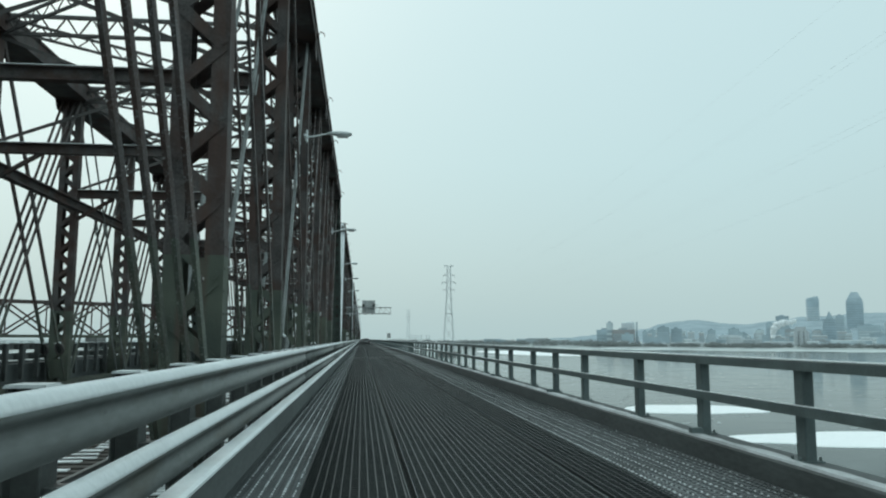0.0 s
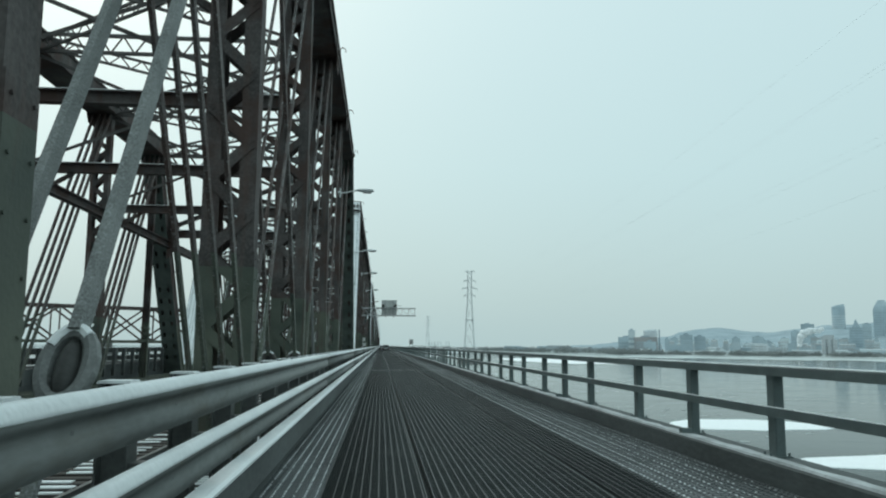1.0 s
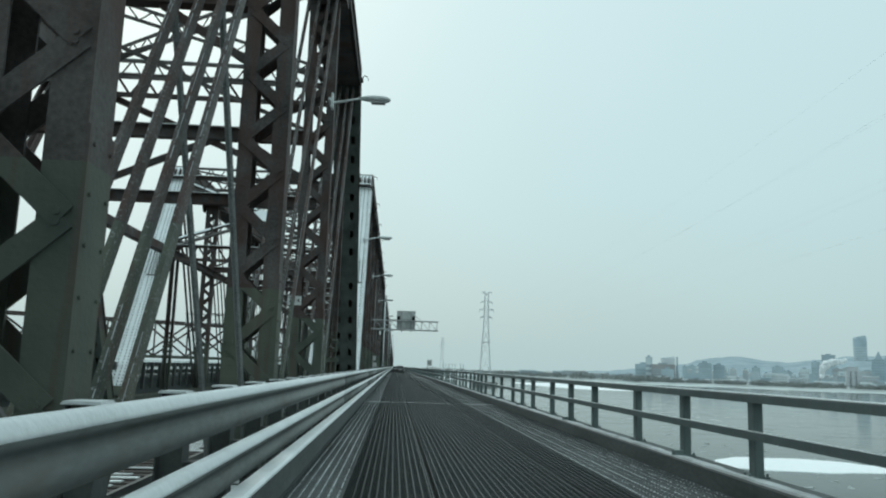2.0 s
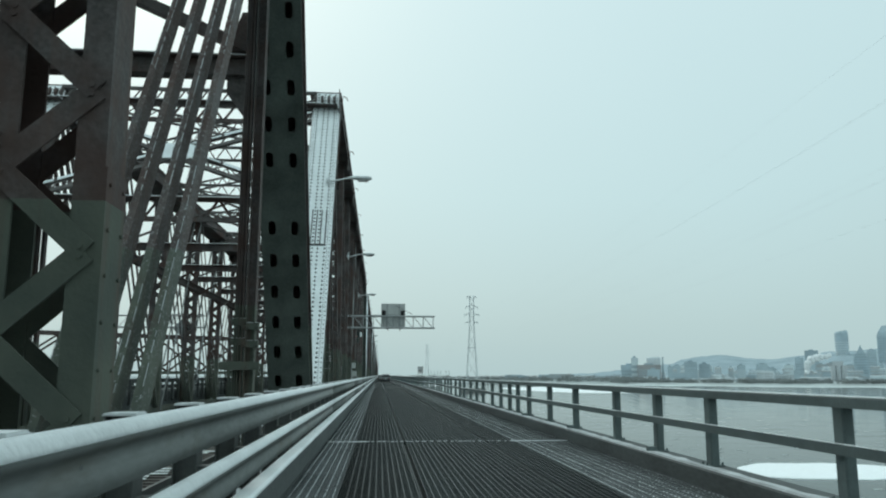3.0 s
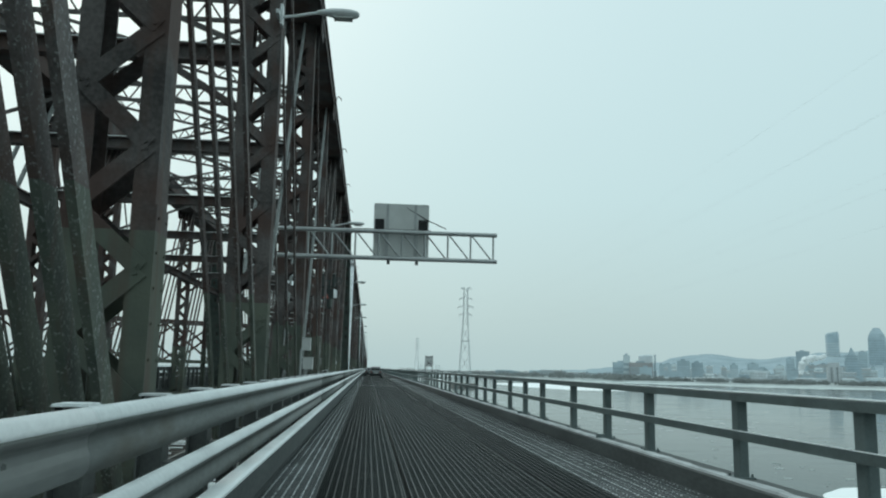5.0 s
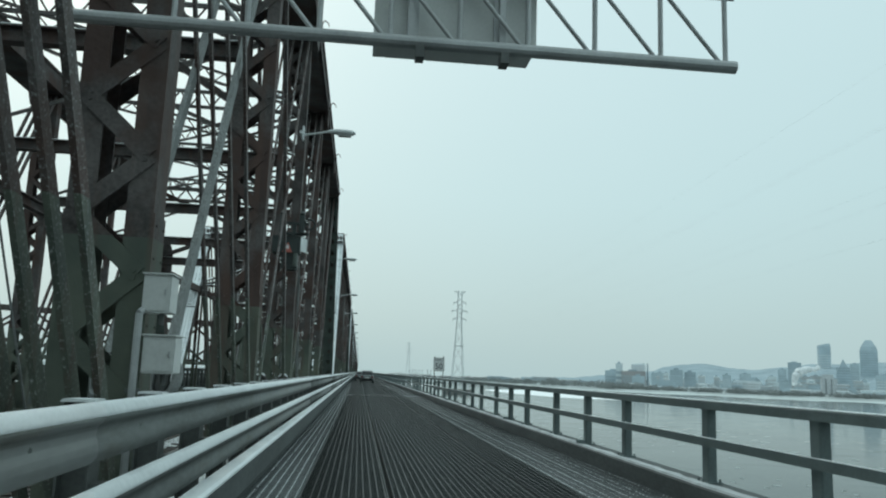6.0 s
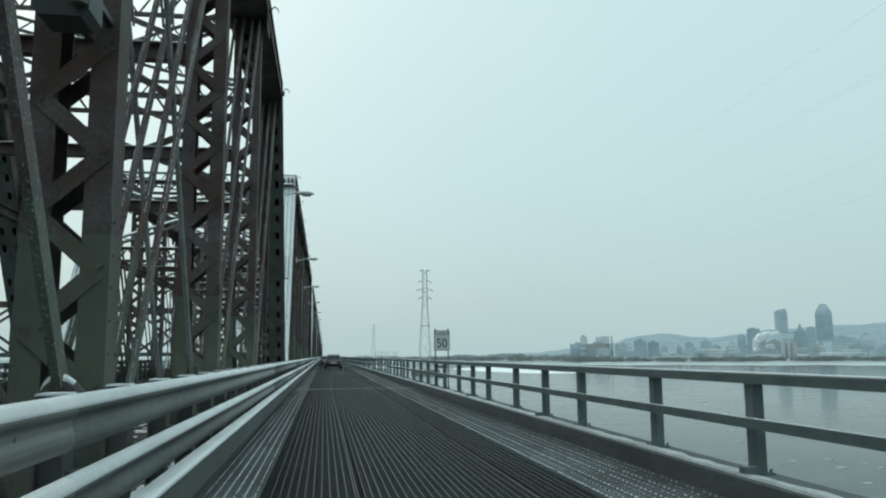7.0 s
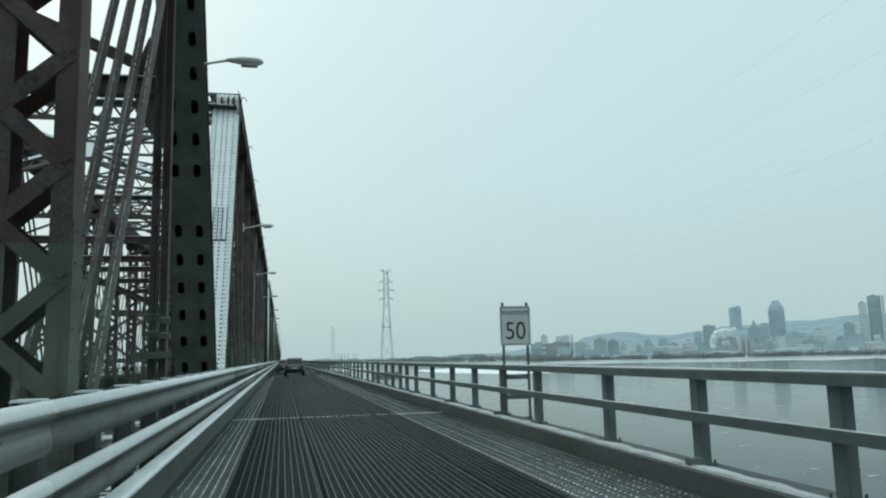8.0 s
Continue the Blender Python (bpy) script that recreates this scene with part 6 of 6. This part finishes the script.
for body, size, z, sx in (("50", 0.50, 1.66, 0.88), ("MAXIMUM", 0.125, 2.03, 0.95)):
    t = lettering(body, size, SIGNBLACK)
    t.parent = sp
    t.rotation_euler = (radians(90), 0, 0)
    t.location = (0, -0.007, z)
    t.scale = (sx, 1, 1)
for x in (-0.25, 0.25):
    bm = bmesh.new()
    box(bm, x - 0.022, x + 0.022, 0.0, 0.035, -0.15, 2.24)
    part("post", bm, POSTSTEEL, sg)
for z in (0.33, 0.72):
    bm = bmesh.new()
    box(bm, -0.27, 0.27, 0.036, 0.075, z, z + 0.09)
    part("cross_bar", bm, RAILPAINT, sg)
bm = bmesh.new()
box(bm, -0.30, -0.03, 0.02, 0.12, -0.10, -0.02)
box(bm, -0.03, 0.30, 0.02, 0.12, -0.10, -0.02)
part("foot", bm, RAILPAINT, sg)

# ---- cabinets on the truss post ----
for (za, h, w, xc, lab) in ((1.79, 0.33, 0.235, -1.735, "small pale grey control cabinet on a truss post"), (1.27, 0.32, 0.27, -1.675, "pale grey control cabinet with a handle on a truss post")):
    cb = tagged(empty("control_cabinet", xc, 95.2, za), lab, "cabinet", "control cabinets")
    bm = bmesh.new()
    prism(bm, [(-w / 2, 0.01), (-w / 2 + 0.01, 0), (w / 2 - 0.01, 0), (w / 2, 0.01), (w / 2, h - 0.015), (w / 2 - 0.01, h), (-w / 2 + 0.01, h), (-w / 2, h - 0.015)], -0.18, 0.08)
    body = part("body", bm, BOXGREY, cb)
    bm = bmesh.new()
    box(bm, -w / 2 - 0.012, w / 2 + 0.012, -0.205, 0.09, h + 0.001, h + 0.014)
    part("rain_lid", bm, BOXGREY, cb, "flat overhanging lid")
    bm = bmesh.new()
    box(bm, -w / 2 + 0.018, w / 2 - 0.018, -0.190, -0.181, 0.02, h - 0.03)
    dr = part("door", bm, BOXGREY, cb)
    bm = bmesh.new()
    box(bm, w / 2 - 0.05, w / 2 - 0.036, -0.204, -0.191, h * 0.45, h * 0.6)
    part("handle", bm, ALU, dr)
    bm = bmesh.new()
    tube(bm, (0.03, -0.06, -0.10), (0.03, -0.06, 0.0), 0.022, 8)
    part("cable_gland", bm, POSTSTEEL, cb)
cd = tagged(empty("cable_conduit", -1.86, 95.0, -0.4), "pale grey conduit pipe running down from the cabinets", "conduit")
bm = bmesh.new()
tube(bm, (0.0, 0, 0), (0.0, 0, 2.18), 0.032, 10)
tube(bm, (0.0, 0, 2.18), (0.05, 0.08, 2.25), 0.032, 10)
part("pipe", bm, ALU, cd)
for z in (0.6, 1.5):
    bm = bmesh.new()
    box(bm, -0.06, 0.06, 0.0, 0.05, z, z + 0.04)
    part("strap", bm, POSTSTEEL, cd)

# ---- railway signal and number plates ----
rs = tagged(empty("railway_signal", -1.93, 109.5, 4.0), "green-black railway signal housings with a red triangular plate", "railway signal")
bm = bmesh.new()
prism(bm, [(-0.27, 0.06), (-0.22, 0.0), (0.10, 0.0), (0.16, 0.06), (0.16, 0.45), (-0.27, 0.45)], -0.36, 0.0)
part("housing", bm, SIGNALBLACK, rs)
bm = bmesh.new()
box(bm, -0.53, 0.22, -0.42, 0.06, 0.452, 0.88)
up = part("housing", bm, SIGNALBLACK, rs)
bm = bmesh.new()
hexa(bm, [(x + dx, y, z) for x in (0.225, 0.24) for y, dx in ((-0.44, 0.0), (-0.10, 0.13)) for z in (0.50, 0.88)])
part("side_lid", bm, LAMPGREY, up, "pale opened side lid")
bm = bmesh.new()
box(bm, -0.55, 0.24, -0.44, 0.08, 0.881, 0.905)
part("roof_plate", bm, SIGNALBLACK, up)
bm = bmesh.new()
tube(bm, (0.10, -0.40, 0.08), (0.10, -0.40, 0.44), 0.06, 12)
part("tube_hood", bm, GREENSTEEL, rs, "upright green tube")
bm = bmesh.new()
prism(bm, [(-0.265, 0.46), (0.005, 0.46), (-0.10, 0.735)], -0.438, -0.424)
tr = part("triangle_plate", bm, ORANGE, rs, "faded red triangle")
bm = bmesh.new()
prism(bm, [(-0.21, 0.55), (-0.13, 0.56), (-0.08, 0.53), (-0.085, 0.62), (-0.11, 0.675)], -0.442, -0.4385)
part("worn_patch", bm, SIGNWHITE, tr, "worn white patch")
for x in (-0.32, 0.20):
    bm = bmesh.new()
    tube(bm, (x, -0.10, 1.05), (x, -0.10, 1.55), 0.085, 10)
    tube(bm, (x, -0.10, 1.55), (x, -0.02, 1.66), 0.085, 10, 0.05)
    part("lamp_case", bm, SIGNALBLACK, rs)
bm = bmesh.new()
for i in range(14):
    a, b = i / 14 * math.tau, (i + 1) / 14 * math.tau
    tube(bm, (0.42 + 0.14 * math.cos(a), -0.12, 1.30 + 0.14 * math.sin(a)), (0.42 + 0.14 * math.cos(b), -0.12, 1.30 + 0.14 * math.sin(b)), 0.028, 6)
part("coiled_cable", bm, SIGNALBLACK, rs)
for ends in ((-0.40, 0.40, -0.06, 0.06, 1.0, 1.07), (-0.40, 0.40, -0.06, 0.06, 1.30, 1.36), (-0.05, 0.05, -0.055, 0.055, 0.90, 1.30),
             (-0.38, -0.32, 0.0, 1.05, 1.01, 1.06), (-0.08, -0.02, 0.0, 1.05, 1.01, 1.06), (-0.38, -0.32, 0.0, 1.05, 0.50, 0.56), (-0.08, -0.02, 0.0, 1.05, 0.50, 0.56)):
    bm = bmesh.new()
    box(bm, *ends)
    part("bracket", bm, SIGNALBLACK, rs)
ns = tagged(empty("pier_number_sign", -2.57, 48.45, 2.88), "small pale number board fixed beside a truss post", "number sign")
bm = bmesh.new()
box(bm, -0.17, 0.17, -0.012, 0.0, -0.115, 0.115)
pl = part("board", bm, SIGNWHITE, ns)
t = lettering("71", 0.21, SIGNBLACK)
t.parent = pl
t.rotation_euler = (radians(90), 0, 0)
t.location = (-0.055, -0.015, 0.0)
bm = bmesh.new()
prism(bm, [(0.05, 0.0), (0.135, 0.055), (0.11, 0.0), (0.135, -0.055)], -0.016, -0.0125)
part("arrow_mark", bm, SIGNBLACK, pl)
bm = bmesh.new()
box(bm, -0.02, 0.0, 0.001, 0.42, -0.05, -0.03)
box(bm, -0.02, 0.0, 0.001, 0.42, 0.03, 0.05)
part("bracket", bm, STEEL, ns)


# ---- cars ahead ----
def car(x, y, name, label, width=1.84, height=1.62):
    th = tagged(empty(name, x, y, ROAD), label, "car", "cars on the bridge")
    w = width / 2
    bm = bmesh.new()
    secs = [(0.0, 0.45, 0.88, 0.80), (0.12, 0.30, 0.98, 0.95), (0.9, 0.25, 1.0, 1.0), (3.2, 0.25, 0.98, 1.0), (4.1, 0.28, 0.86, 0.95), (4.5, 0.42, 0.72, 0.80)]
    rings = []
    for yy, zl, zh, k in secs:
        rings.append([bm.verts.new((sx * w * k * kk, yy, z)) for sx, z, kk in ((-1, zl, 0.9), (1, zl, 0.9), (1, (zl + zh) / 2, 1.0), (1, zh, 0.95), (-1, zh, 0.95), (-1, (zl + zh) / 2, 1.0))])
    for a, b in zip(rings, rings[1:]):
        for i in range(6):
            bm.faces.new((a[i], a[(i + 1) % 6], b[(i + 1) % 6], b[i]))
    bm.faces.new(rings[0][::-1])
    bm.faces.new(rings[-1])
    part("body", bm, CARPAINT, th)
    bm = bmesh.new()
    rings = []
    for yy, z, k in ((0.10, 0.97, 0.90), (0.45, height - 0.06, 0.72), (0.9, height, 0.70), (2.2, height, 0.68), (3.3, 0.97, 0.86)):
        rings.append([(-w * k, yy, z), (w * k, yy, z)])
    top = [[bm.verts.new(p) for p in r] for r in rings]
    low = [[bm.verts.new((sx * w * 0.93, r[0][1], 0.97)) for sx in (-1, 1)] for r in rings]
    for i in range(4):
        bm.faces.new((top[i][0], top[i][1], top[i + 1][1], top[i + 1][0]))
        for j in (0, 1):
            bm.faces.new((low[i][j], top[i][j], top[i + 1][j], low[i + 1][j]))
    part("roof", bm, CARPAINT, th)
    bm = bmesh.new()
    hexa(bm, [(a * w * k, yy - 0.015, z) for a in (-1, 1) for yy, z, k in ((0.155, 1.04, 0.82), (0.40, height - 0.14, 0.66))for _ in (0,)] + [(a * w * k, yy + 0.02, z) for a in (-1, 1) for yy, z, k in ((0.155, 1.04, 0.82), (0.40, height - 0.14, 0.66))])
    part("rear_window", bm, CARGLASS, th, "dark rear window")
    for sx in (-1, 1):
        bm = bmesh.new()
        box(bm, sx * w * 0.72 - 0.12, sx * w * 0.72 + 0.12, -0.02, 0.06, 0.72, 0.92)
        part("tail_light", bm, REDLENS, th)
        for yy in (0.8, 3.6):
            bm = bmesh.new()
            tube(bm, (sx * (w - 0.2), yy, 0.32), (sx * (w - 0.01), yy, 0.32), 0.32, 16)
            wh = part("wheel", bm, TYRE, th)
            bm = bmesh.new()
            tube(bm, (sx * (w - 0.02), yy, 0.32), (sx * (w + 0.005), yy, 0.32), 0.19, 12)
            part("rim", bm, ALU, wh)
    bm = bmesh.new()
    box(bm, -w * 0.86, w * 0.86, -0.06, 0.08, 0.42, 0.60)
    part("bumper", bm, TYRE, th)
    bm = bmesh.new()
    box(bm, -0.26, 0.26, -0.075, -0.062, 0.64, 0.76)
    part("plate", bm, SIGNWHITE, th)
    return th


car(1.15, 190.0, "hatchback_car", "dark hatchback car driving ahead on the grating")
car(0.4, 209.0, "estate_car", "dark estate car ahead of the hatchback", 1.8, 1.5)
